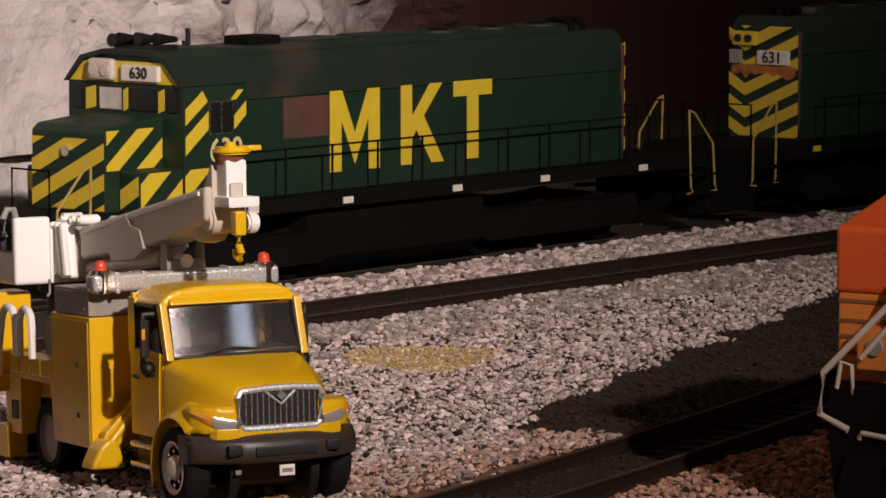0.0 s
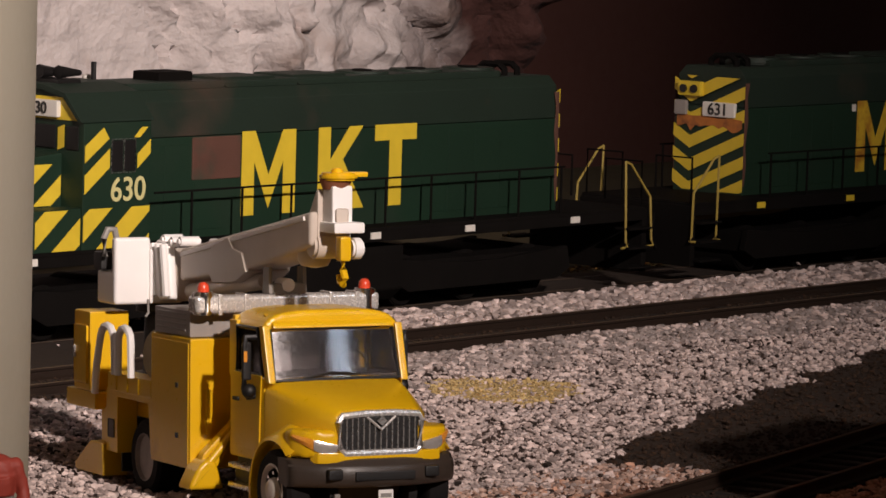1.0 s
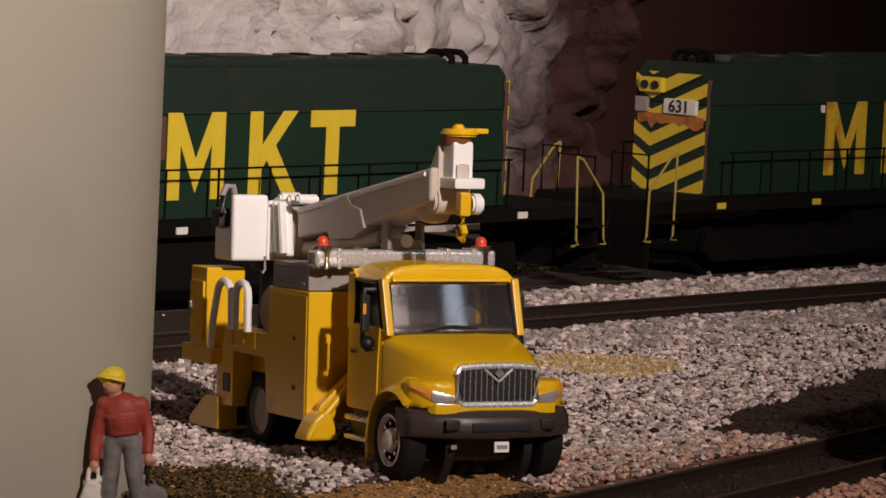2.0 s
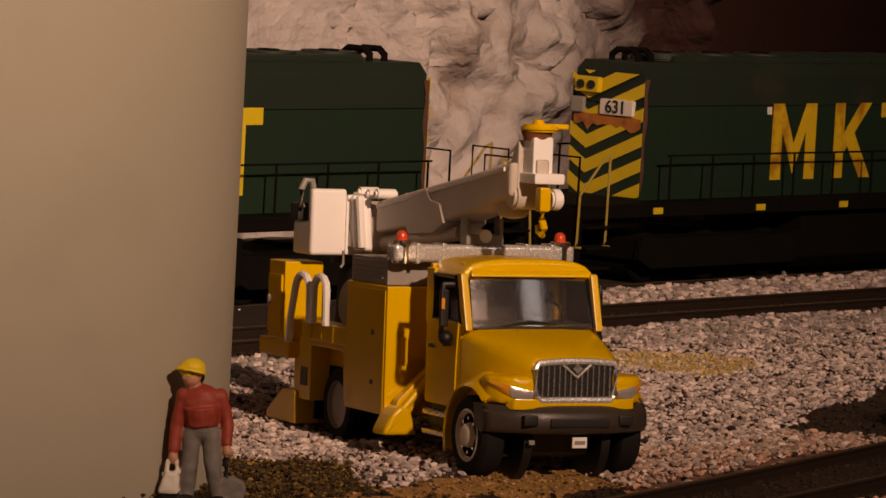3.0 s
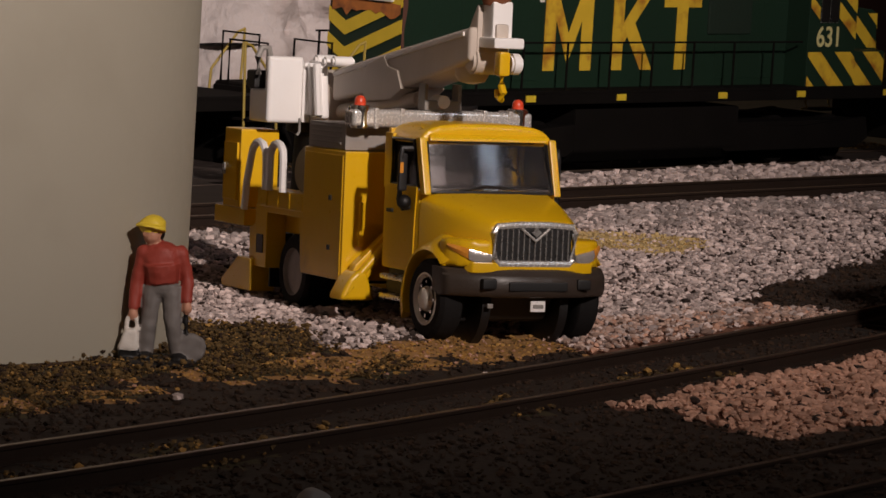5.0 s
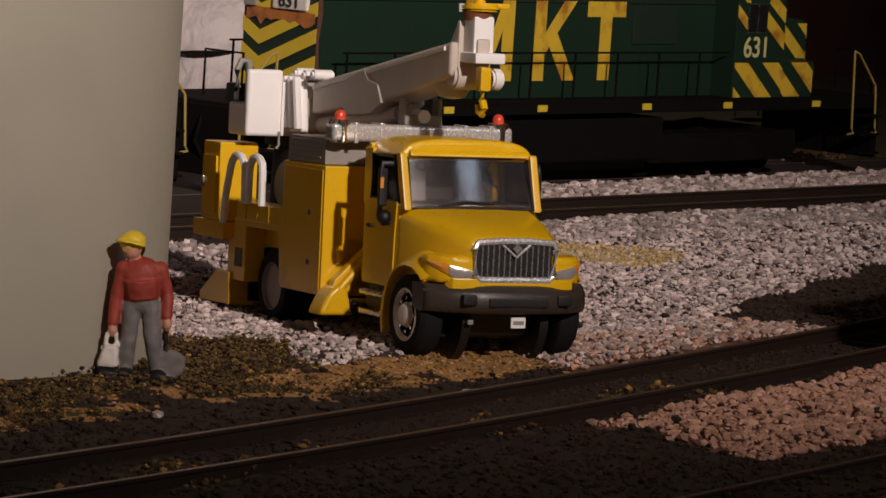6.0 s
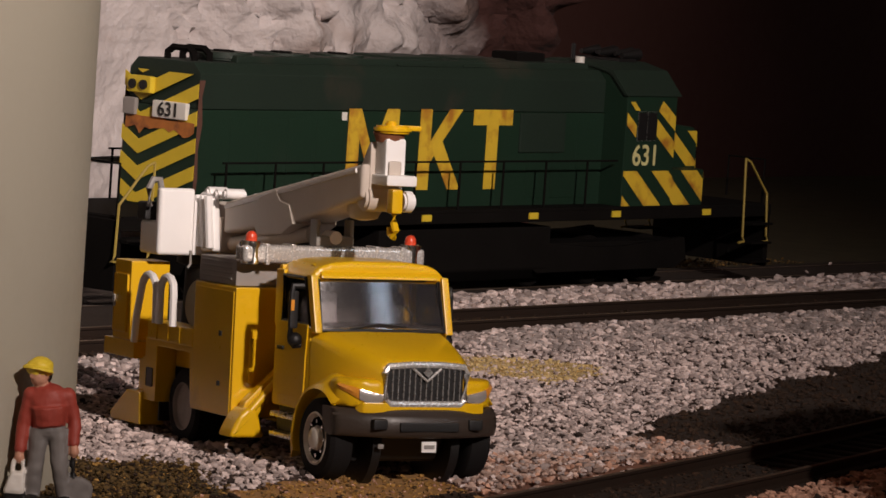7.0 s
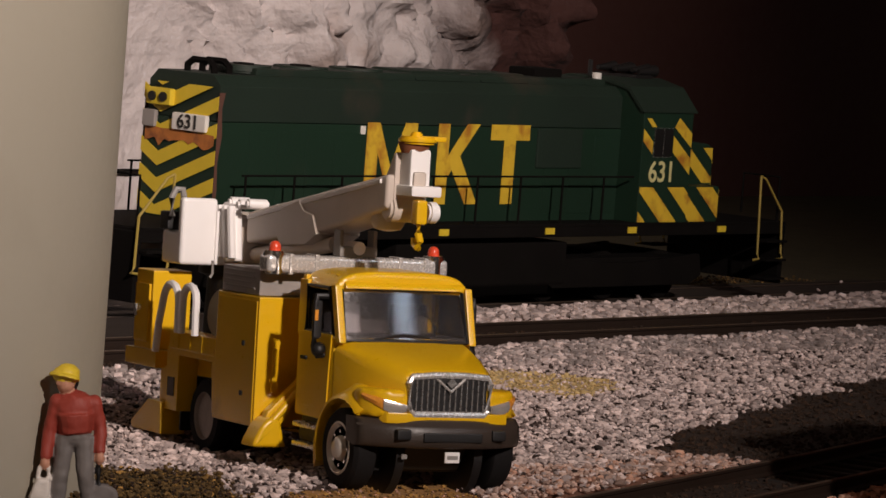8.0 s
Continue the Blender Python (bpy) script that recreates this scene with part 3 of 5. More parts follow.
def build_loco(number, worn):
    """A six-axle hood diesel. x runs from the hood's rear end (0) to the nose, y across, z up from the rail head."""
    t = thing("diesel_locomotive", f"dark green model diesel locomotive with yellow stripes, number {number}", "locomotive", group="green locomotive pair")
    deck, top = 1.68, 4.42
    hw, w = 0.93, 1.52
    yellow = STRIPE_WORN if worn else STRIPE
    part("frame", box(-2.45, 17.45, -w, w, deck - 0.26, deck, 0.03), LOCO_BLACK, t, "black underframe with walkway")
    part("walkway_edge", box(-2.4, 17.35, -w - 0.012, w + 0.012, deck - 0.05, deck + 0.015, 0.01), LOCO_BLACK, t, "dark walkway edge")
    part("fuel_tank", prism([(-1.3, 0.45), (-1.0, 0.2), (1.0, 0.2), (1.3, 0.45), (1.3, 1.3), (-1.3, 1.3)], "x", 4.9, 10.2, 0.05), LOCO_BLACK, t)
    for c in (2.4, 12.15):
        truck = part("bogie", box(c - 2.6, c + 2.6, -1.18, 1.18, 0.50, 0.95, 0.06), LOCO_BLACK, t)
        for side in (-1, 1):
            part("side_frame", prism([(c - 2.7, 0.55), (c - 2.3, 0.35), (c + 2.3, 0.35), (c + 2.7, 0.55), (c + 2.6, 1.0), (c + 0.5, 0.85), (c - 0.5, 0.85), (c - 2.6, 1.0)], "y", side * 1.12, side * 1.28, 0.03), LOCO_BLACK, truck)
        for dx in (-1.95, 0, 1.95):
            part("wheelset", cyl((c + dx, -0.80, 0.52), (c + dx, 0.80, 0.52), 0.51, seg=24, bev=0.03), LOCO_BLACK, truck)
    for x in (-2.52, 17.3):
        part("pilot", prism([(-1.5, 0.35), (1.5, 0.35), (1.5, deck - 0.05), (-1.5, deck - 0.05)], "x", x, x + 0.16, 0.03), LOCO_BLACK, t)
        part("coupler", box(x - 0.45 if x < 0 else x, x + 0.16 if x < 0 else x + 0.6, -0.18, 0.18, 0.75, 1.05, 0.05), LOCO_BLACK, t)
    for x in (-2.25, 16.75):
        for side in (-1, 1):
            for z in (0.45, 0.85, 1.25):
                part("step", box(x - 0.18, x + 0.55, side * 1.5 - 0.2, side * 1.5 + 0.2, z, z + 0.05, 0.01), LOCO_BLACK, t)
    # hood: lower sides, a seam, and the slightly narrower upper sides with a rounded roof
    rear = 0.0 if worn else -0.2  # one body's rear end is moved back to fit the camera's view
    part("lower_hood", box(rear, 12.15, -hw, hw, deck, 3.56, 0.02), GREEN, t)
    part("upper_hood", prism([(-hw + 0.03, 3.57), (hw - 0.03, 3.57), (hw - 0.03, 4.22), (hw - 0.22, top), (-hw + 0.22, top), (-hw + 0.03, 4.22)], "x", rear + 0.05, 12.2, 0.02), GREEN_UP, t, "faded dusty green upper hood")
    x = 0.9
    while x < 11.6:
        if not 4.0 < x < 9.3:
            for side in (-1, 1):
                part("hood_door", box(x, x + 0.72, side * hw - 0.012, side * hw + 0.012, deck + 0.16, 3.42, 0.01), GREEN, t)
        x += 0.80
    part("roof_cover", box(1.3, 11.9, -0.62, 0.62, top - 0.05, top + 0.13, 0.05), GREEN_UP, t)
    for fx in (1.6, 3.2, 4.8):
        fan = part("roof_fan", cyl((fx, 0, top + 0.02), (fx, 0, top + 0.17), 0.60, 0.56, seg=28, bev=0.04), GREEN_UP, t)
        part("fan_cap", cyl((fx, 0, top + 0.16), (fx, 0, top + 0.20), 0.20, seg=14), LOCO_BLACK, fan)
    for fx in (6.6, 8.6):
        part("roof_hatch", prism([(-0.7, top), (0.7, top), (0.5, top + 0.18), (-0.5, top + 0.18)], "x", fx - 0.75, fx + 0.75, 0.04), GREEN_UP, t)
    part("exhaust_pipe", box(9.9, 10.8, -0.35, 0.35, top, top + 0.30, 0.05), LOCO_BLACK, t)
    for fx in (0.45, 0.85):
        part("roof_bracket", tube([(fx, -0.34, top - 0.05), (fx, -0.34, top + 0.12), (fx, -0.2, top + 0.22), (fx, 0.2, top + 0.22), (fx, 0.34, top + 0.12), (fx, 0.34, top - 0.05)], 0.07, 6), LOCO_BLACK, t)
    # cab and nose
    cw = 1.50
    cab = part("cab", prism([(-cw, deck), (cw, deck), (cw, 3.95), (cw - 0.42, 4.42), (0.5, 4.55), (-0.5, 4.55), (-cw + 0.42, 4.42), (-cw, 3.95)], "x", 12.15, 13.85, 0.03), GREEN, t)
    part("cab_roof", prism([(-cw - 0.04, 3.96), (-cw + 0.40, 4.46), (-0.5, 4.60), (0.5, 4.60), (cw - 0.40, 4.46), (cw + 0.04, 3.96), (cw - 0.05, 3.96), (cw - 0.45, 4.38), (0.5, 4.5), (-0.5, 4.5), (-cw + 0.45, 4.38), (-cw + 0.05, 3.96)], "x", 12.1, 13.95, 0.01), GREEN_UP, cab)
    part("nose", prism([(13.80, deck), (NOSE, deck), (NOSE, 3.16), (NOSE - 0.16, 3.28), (13.80, 3.40)], "y", -0.95, 0.95, 0.05), GREEN, t, "low green nose with yellow diagonal stripes")
    part("nose_walkway_box", box(13.55, 15.0, -1.46, -0.96, deck, 2.44, 0.04), GREEN, t)
    part("nose_walkway_box", box(13.55, 15.0, 0.96, 1.46, deck, 2.44, 0.04), GREEN, t)
    for side in (-1, 1):
        y = side * (cw + 0.004)
        out = (0, side, 0)
        for x0, x1 in ((12.55, 12.83), (12.87, 13.15)):
            win = part("cab_window", box(x0, x1, y - 0.03, y + 0.012, 3.06, 3.62, 0.02), BLACK, cab)
            part("window_frame", tube([(x0, y, 3.04), (x1, y, 3.04), (x1, y, 3.64), (x0, y, 3.64)], 0.014, 6, closed=True), SILVER, win)
        # diagonal stripes falling towards the nose
        for clip, yy in (((12.17, 13.83, deck + 0.02, 2.42), y), ((13.87, 14.97, deck + 0.02, 2.42), side * 1.464)):
            for k in range(-1, 4):
                q = strip_box([(12.05 + k * 1.06, 2.42), (12.62 + k * 1.06, 2.42), (13.52 + k * 1.06, deck), (12.95 + k * 1.06, deck)], *clip)
                if len(q) > 2:
                    part("stripe", plate([(a, yy, z) for a, z in q], out, 0.008), yellow, cab)
        for q in ([(12.17, 3.62), (12.17, 3.36), (12.50, 3.10), (12.50, 3.36)], [(12.24, 3.84), (12.40, 3.84), (12.60, 3.66), (12.44, 3.66)], [(13.20, 3.48), (13.20, 3.14), (13.82, 2.68), (13.82, 3.02)], [(13.36, 3.86), (13.82, 3.54), (13.82, 3.24), (13.22, 3.66)]):
            part("stripe", plate([(a, y, z) for a, z in q], out, 0.008), yellow, cab)
        for k in range(-2, 4):
            q = strip_box([(13.9 + k * 0.92, 3.34), (14.35 + k * 0.92, 3.34), (15.55 + k * 0.92, 2.40), (15.10 + k * 0.92, 2.40)], 13.87, NOSE - 0.04, 2.46, 3.20)
            if len(q) > 2:
                part("stripe", plate([(a, side * 0.954, z) for a, z in q], out, 0.008), yellow, t)
        turn = Matrix.Translation((12.86 if worn else 12.73, y + side * 0.012, 2.72)) @ pose(0, 0, 0, 90, 0, 0 if side < 0 else 180).to_3x3().to_4x4()
        writing(number, 0.60, turn, CAB_FIGURE, cab, "pale yellow cab number")
        # large yellow marking on the hood
        y = side * (hw + 0.003)
        for key, off in (("first", 0.0), ("second", 2.12), ("third", 3.74)):
            for poly in LETTERS[key]:
                pts = [((4.2 + off + a) if side < 0 else (9.16 - off - a), y, 2.03 + z) for a, z in poly]
                part("yellow_marking", plate(pts, out, 0.010), yellow, t, "large yellow painted side marking")
        # inertial filter behind the cab, plates and handrail
        part("filter_hatch", box(*((9.40, 10.85) if worn else (9.2, 10.5)), side * hw - 0.05, side * hw + 0.03, 2.75, 3.55, 0.04), RUST_DARK if not worn else GREEN_UP, t)
        for x in (-0.1, 3.2, 6.0, 9.3, 12., 15.1):
            part("reflector_plate", box(x - 0.14, x + 0.14, side * w - 0.03, side * w + 0.03, deck - 0.20, deck - 0.07, 0.01), STRIPE if worn else BOARD, t)
        rail_y = side * (w - 0.06)
        part("handrail", tube([(0.2, rail_y, deck + 0.95), (12., rail_y, deck + 0.95)], 0.022, 6), LOCO_BLACK, t)
        x = 0.3
        while x < 12.05:
            part("stanchion", tube([(x, rail_y, deck), (x, rail_y, deck + 0.96)], 0.024, 6), LOCO_BLACK, t)
            x += 1.34
        # step handrails in yellow at both ends
        for xe, sg in ((-1.68, -1), (16.35, 1)):
            for dx, zt in ((0.0, deck + 0.98), (0.95, deck + 0.22)):
                xx = xe + sg * dx * 0.9
                part("grab_rail", tube([(xx, side * (w + 0.03), zt), (xx + sg * 0.05, side * (w + 0.05), 1.0), (xx + sg * 0.12, side * (w + 0.05), 0.9), (xx - sg * 0.08, side * (w + 0.05), 0.88)], 0.026, 6), HANDRAIL_DULL, t, "thin dull yellow step handrail")
            part("grab_rail", tube([(xe, side * (w + 0.03), deck + 0.98), (xe + sg * 0.18, side * (w + 0.03), deck + 0.92), (xe + sg * 0.86, side * (w + 0.03), deck + 0.22)], 0.026, 6), HANDRAIL_DULL, t, "thin dull yellow step handrail")
    # end railings
    for xe in (-2.42, 17.25):
        part("end_rail", tube([(xe, -1.4, deck), (xe, -1.4, deck + 0.95), (xe, -0.45, deck + 0.95), (xe, -0.45, deck + 0.1)], 0.026, 6), LOCO_BLACK, t)
        part("end_rail", tube([(xe, 1.4, deck), (xe, 1.4, deck + 0.95), (xe, 0.45, deck + 0.95), (xe, 0.45, deck + 0.1)], 0.026, 6), LOCO_BLACK, t)
        part("air_hose", tube([(xe, -0.5, deck - 0.1), (xe - 0.25 if xe < 0 else xe + 0.25, -0.55, 1.0), (xe, -0.6, 0.5)], 0.04, 6), LOCO_BLACK, t)
    # rear end: chevrons, number board, twin lamps
    for k in range(7):
        z0 = deck - 0.55 + 0.50 * k
        for y0, y1, rise in ((0.50, -0.95, 0.64), (0.50, 0.95, 0.26)):
            q = strip_box([(y0, z0), (y0, z0 + 0.27), (y1, z0 + 0.27 + rise), (y1, z0 + rise)], -0.94, 0.94, deck + 0.05, top - 0.22)
            if len(q) > 2:
                part("chevron", plate([(-0.012, a, z) for a, z in q], (-1, 0, 0), 0.016), STRIPE, t, "yellow rear chevron band")
    # near board white; the far one is coloured grey to look unlit
    for side in (-1, 1):
        b = part("number_board", box(-0.10, 0.02, *((-0.72, 0.14) if side < 0 else (0.58, 0.90)), 3.34, 3.66, 0.04), BOARD if side < 0 else DECK_GREY, t, "white number board with black figures" if side < 0 else "blank number board, coloured grey to look unlit")
        if side < 0:
            writing(number, 0.36, Matrix.Translation((-0.115, -0.29, 3.50)) @ pose(0, 0, 0, 90, 0, -90).to_3x3().to_4x4(), INK, b)
    h = part("headlamp_housing", box(-0.16, 0.02, 0.16, 0.78, 3.76, 4.08, 0.05), STRIPE, t)
    for y in (0.32, 0.60):
        part("headlamp", cyl((-0.20, y, 3.92), (-0.10, y, 3.92), 0.09, seg=16), BLACK, h)
    edge = random.Random(int(number))
    lower = [(-0.90 + 1.75 * k / 14, 3.08 + edge.uniform(-0.10, 0.08)) for k in range(15)]
    upper = [(0.85 - 1.75 * k / 8, 3.33 + edge.uniform(-0.03, 0.03)) for k in range(9)]
    part("rust_patch", plate([(-0.032, q, z) for q, z in lower + upper], (-1, 0, 0), 0.006), RUST_ORANGE, t, "rusty orange band across the end")
    streak = [(hw + 0.004, z, w0) for z, w0 in ((deck + 0.2, 0.05), (2.3, 0.10), (2.8, 0.06), (3.3, 0.14), (3.8, 0.09), (4.1, 0.16))]
    for side in (-1, 1):
        pts = [(0.0, side * q, z) for q, z, _ in streak] + [(w0, side * q, z) for q, z, w0 in reversed(streak)]
        part("rust_streak", plate(pts, (0, side, 0), 0.004), RUST_DARK, t, "brown rust down the corner")
    for side in (-1, 1) if worn else ():
        part("vent_plate", box(4.0, 4.14, side * hw - 0.02, side * hw + 0.02, 3.38, 3.54, 0.01), BOARD, t, "small pale plate on the hood side")
    for ob in t.children:
        if ob.name.split(".")[0] in ("chevron", "number_board", "headlamp_housing", "rust_patch", "rust_streak"):
            ob.location.x = rear * S
    # cab front: windows, number boards, headlamps, stripes on the nose front
    f = 13.86
    for y0, y1, pane in ((-1.35, -1.10, BLACK), (-0.66, -0.10, CLEAR), (0.16, 0.80, BLACK), (1.08, 1.38, BLACK)):
        part("front_window", box(f - 0.02, f + 0.02, y0, y1, 3.46, 3.88, 0.03), pane, cab)
    for y0, y1 in ((-1.02, -0.76), (-0.04, 0.08), (0.86, 1.02)):
        part("stripe", plate([(f, y0, 3.44), (f, y1, 3.50), (f, y1, 3.90), (f, y0, 3.84)], (1, 0, 0), 0.008), STRIPE, cab)
    part("front_band", plate([(f, -1.45, 3.98), (f, 1.45, 3.98), (f, 1.1, 4.38), (f, -1.1, 4.38)], (1, 0, 0), 0.008), STRIPE, cab)
    b = part("number_board", box(f - 0.02, f + 0.10, -0.02, 0.92, 4.02, 4.32, 0.03), BOARD, cab, "white number board with black figures")
    writing(number, 0.30, Matrix.Translation((f + 0.115, 0.45, 4.17)) @ pose(0, 0, 0, 90, 0, 90).to_3x3().to_4x4(), INK, b)
    b = part("front_headlamp", box(f - 0.02, f + 0.16, -0.86, -0.20, 4.0, 4.42, 0.10, seg=3), GREYWHITE, cab, "dusty grey headlamp housing")
    for y in (-0.68, -0.38):
        part("lamp_lens", cyl((f + 0.12, y, 4.20), (f + 0.19, y, 4.20), 0.10, seg=16), CLEAR, b)
    for side in (-1, 1):
        part("stripe", plate([(15.004, side * 0.98, 1.74), (15.004, side * 1.44, 2.02), (15.004, side * 1.44, 2.38), (15.004, side * 0.98, 2.10)], (1, 0, 0), 0.008), yellow, t)
    for k in range(-2, 6):
        z0 = deck - 0.5 + 0.56 * k
        q = strip_box([(-0.95, z0), (-0.95, z0 + 0.30), (0.95, z0 + 1.25), (0.95, z0 + 0.95)], -0.93, 0.93, deck + 0.05, 3.04)
        if len(q) > 2:
            part("stripe", plate([(NOSE + 0.004, a, z) for a, z in q], (1, 0, 0), 0.008), STRIPE, t)
    part("nose_lamp", cyl((NOSE, 0.0, 2.80), (NOSE + 0.08, 0.0, 2.80), 0.10, seg=16), CHROME, t)
    horn = part("roof_horn", cyl((13.2, -0.45, 4.72), (13.75, -0.45, 4.75), 0.06, 0.13, seg=12), BLACK, t)
    for dy, dx in ((0.0, 0.15), (0.22, -0.1), (0.44, 0.1), (0.66, -0.15)):
        part("trumpet", cyl((12.95 + dx, -0.35 + dy, 4.75), (13.5 + dx, -0.35 + dy, 4.78), 0.05, 0.12, seg=10), BLACK, horn)
    part("horn_mount", box(13.0, 13.6, -0.55, 0.55, 4.52, 4.66, 0.03), BLACK, horn)
    part("antenna", cyl((12.15, 0, top), (12.15, 0, top + 0.5), 0.05, seg=8), BLACK, t)
    part("antenna_base", cyl((12., -0.3, top), (12., -0.3, top + 0.25), 0.10, seg=10), BOARD, t)
    return t


LOCO_630 = build_loco("630", False)
LOCO_631 = build_loco("631", True)
TRAIN_WAY = [(0.0, 22.34), (0.5, 19.83), (1.0, 17.52), (1.5, 15.16), (2.0, 12.79), (2.2, 11.86), (2.75, 9.42), (3.3, 7.20), (3.5, 6.65), (4.0, 5.30), (4.5, 3.93), (4.7, 3.38), (5.2, 2.22), (5.8, 1.15), (6.0, 0.90), (6.5, 0.25), (7.0, -0.10), (7.5, -0.10), (8.0, -0.02)]


def motions():
    for ob, along, turned in ((LOCO_631, 14.9, 0), (LOCO_630, 8.35, 180)):
        walk(ob, [(t, place(*TRAIN.at(along + s, 1.48), RAIL_A, 0, 0, TRAIN.deg + turned)) for t, s in TRAIN_WAY])


# ---- the yellow bucket truck ----
def build_wheel(t, x, y, side, double=False):
    w = part("wheel", lathe([(0.02, 0.20), (0.33, 0.20), (0.33, -0.02), (0.47, -0.02), (0.52, 0.03), (0.525, 0.10), (0.525, 0.20), (0.52, 0.27), (0.47, 0.31), (0.30, 0.31), (0.02, 0.31)], 40), RUBBER, t, "black rubber tyre")
    rim = part("rim", lathe([(0.33, 0.02), (0.345, -0.02), (0.32, -0.03), (0.28, 0.02), (0.17, 0.02), (0.15, -0.03), (0.12, -0.06), (0.02, -0.07)] if not double else [(0.33, 0.03), (0.345, -0.018), (0.32, -0.02), (0.28, 0.08), (0.17, 0.17), (0.15, 0.08), (0.13, 0.05), (0.02, 0.04)], 32), HUB_DULL if double else HUB, w, "pale metal wheel rim")
    for k in range(8):
        a = k * math.tau / 8
        part("nut", cyl((0.22 * math.cos(a), 0.22 * math.sin(a), 0.05), (0.22 * math.cos(a), 0.22 * math.sin(a), -0.005 if not double else 0.07), 0.025, seg=6), CHROME, rim) if not double else None
    m = place(x, y, 0.52, 0, 90 if side < 0 else -90, 0)
    w.matrix_basis = m
    return w


def build_truck():
    t = thing("bucket_truck", "yellow toy utility truck with a white boom and bucket", "truck", place(0, 0, 0, -2.6))
    part("chassis", box(-0.45, 0.45, -0.6, 6.4, 0.62, 0.92, 0.03), BLACK, t)
    part("front_axle", cyl((-0.95, 0, 0.52), (0.95, 0, 0.52), 0.10, seg=10), BLACK, t)
    part("rear_axle", cyl((-0.95, 4.3, 0.52), (0.95, 4.3, 0.52), 0.16, seg=10), BLACK, t)
    # black blocks added between the wheels to fill the underside with shade
    part("axle_shade_block", box(-0.80, 0.80, -0.16, 0.16, 0.24, 0.62, 0.05), BLACK, t)
    part("sump_shade_block", prism([(-0.55, 0.62), (-0.30, 0.28), (0.35, 0.24), (0.75, 0.62)], "x", -0.45, 0.45, 0.04), BLACK, t)
    part("gearbox", box(-0.35, 0.35, 0.2, 2.6, 0.30, 0.65, 0.08), BLACK, t)
    for side in (-1, 1):
        build_wheel(t, side * 1.13, 0.0, side)
        build_wheel(t, side * 1.13, 4.3, side, True)
        build_wheel(t, side * 0.80, 4.3, side, True)
    # cab shell: side panels with window openings, roof, pillars
    cab = part("cab", box(-1.0, 1.0, 0.62, 1.72, 0.80, 1.90, 0.05), YELLOW, t, "yellow cab")
    part("cab_back", box(-0.97, 0.97, 1.62, 1.72, 1.86, 2.66, 0.03), YELLOW, cab)
    part("roof", prism([(-0.99, 2.48), (-0.95, 2.60), (-0.85, 2.69), (-0.70, 2.74), (-0.40, 2.77), (0.40, 2.77), (0.70, 2.74), (0.85, 2.69), (0.95, 2.60), (0.99, 2.48)], "y", 0.70, 1.74, 0.09, seg=4), YELLOW, cab)
    part("roof_brow", prism([(0.62, 2.54), (0.80, 2.52), (1.00, 2.72), (0.76, 2.66), (0.65, 2.60)], "x", -0.86, 0.86, 0.03), YELLOW, cab)
    for side in (-1, 1):
        part("front_pillar", prism([(0.44, 1.84), (0.58, 1.84), (0.80, 2.58), (0.66, 2.58)], "x", side * 0.90, side * 1.0, 0.02), YELLOW, cab)
        part("rear_pillar", box(min(side * 0.93, side * 1.0), max(side * 0.93, side * 1.0), 1.50, 1.74, 1.86, 2.60, 0.02), YELLOW, cab)
        door = part("door", prism([(0.72, 0.95), (1.58, 0.95), (1.58, 1.93), (0.66, 1.93), (0.70, 1.5)], "x", side * 0.995, side * 1.018, 0.01), YELLOW, cab)
        part("side_window", prism([(0.66, 1.93), (1.50, 1.93), (1.50, 2.52), (0.84, 2.52)], "x", side * 0.945, side * 0.965, 0), SIDE_GLASS, cab, "dark side window")
        part("door_handle", box(min(side * 1.015, side * 1.05), max(side * 1.015, side * 1.05), 1.35, 1.52, 1.55, 1.60, 0.01), BLACK, door)
        part("window_trim", tube([(side * 0.985, 0.68, 1.93), (side * 0.985, 1.50, 1.93), (side * 0.985, 1.50, 2.53), (side * 0.985, 0.85, 2.53)], 0.028, 6, closed=True), BLACK, cab)
        # mirror on its bracket
        mir = part("mirror", box(side * 1.13 - 0.06, side * 1.13 + 0.06, 0.84, 0.92, 1.86, 2.36, 0.03), BLACK, t, "black door mirror")
        if side < 0:
            part("mirror_glass", box(side * 1.16 - 0.024, side * 1.16 + 0.024, 0.835, 0.842, 2.10, 2.24, 0.002), AMBER, mir, "orange marker on the mirror")
        part("mirror_arm", tube([(side * 0.98, 0.86, 2.42), (side * 1.14, 0.88, 2.42), (side * 1.15, 0.88, 2.3), (side * 1.16, 0.88, 1.75), (side * 1.10, 0.88, 1.64), (side * 0.98, 0.86, 1.66)], 0.045, 8), BLACK, mir)
        part("convex_mirror", ball((side * 1.10, 0.86, 1.72), 0.10, 1.0), BLACK, mir)
        # steps under the door
        st = part("cab_steps", box(min(side * 0.55, side * 0.93), max(side * 0.55, side * 0.93), 0.70, 1.62, 0.55, 0.85, 0.03), BLACK, t)
        for z in (0.40, 0.66):
            part("step_tread", box(min(side * 0.86, side * 1.08), max(side * 0.86, side * 1.08), 0.72, 1.58, z, z + 0.07, 0.02), SILVER, st)
        part("fuel_tank", cyl((side * 0.72, 0.85, 0.58), (side * 0.72, 1.65, 0.58), 0.24, seg=20, bev=0.04), BLACK, t)
    bm = bmesh.new()
    rows = []
    for z, y0, half in ((1.88, 0.52, 0.90), (2.10, 0.60, 0.89), (2.32, 0.68, 0.88), (2.54, 0.755, 0.865)):
        rows.append([(bm.verts.new((half * u, y0 - 0.07 * (1 - u * u), z)), bm.verts.new((half * u, y0 + 0.03 - 0.07 * (1 - u * u), z))) for u in np.linspace(-1, 1, 25)])
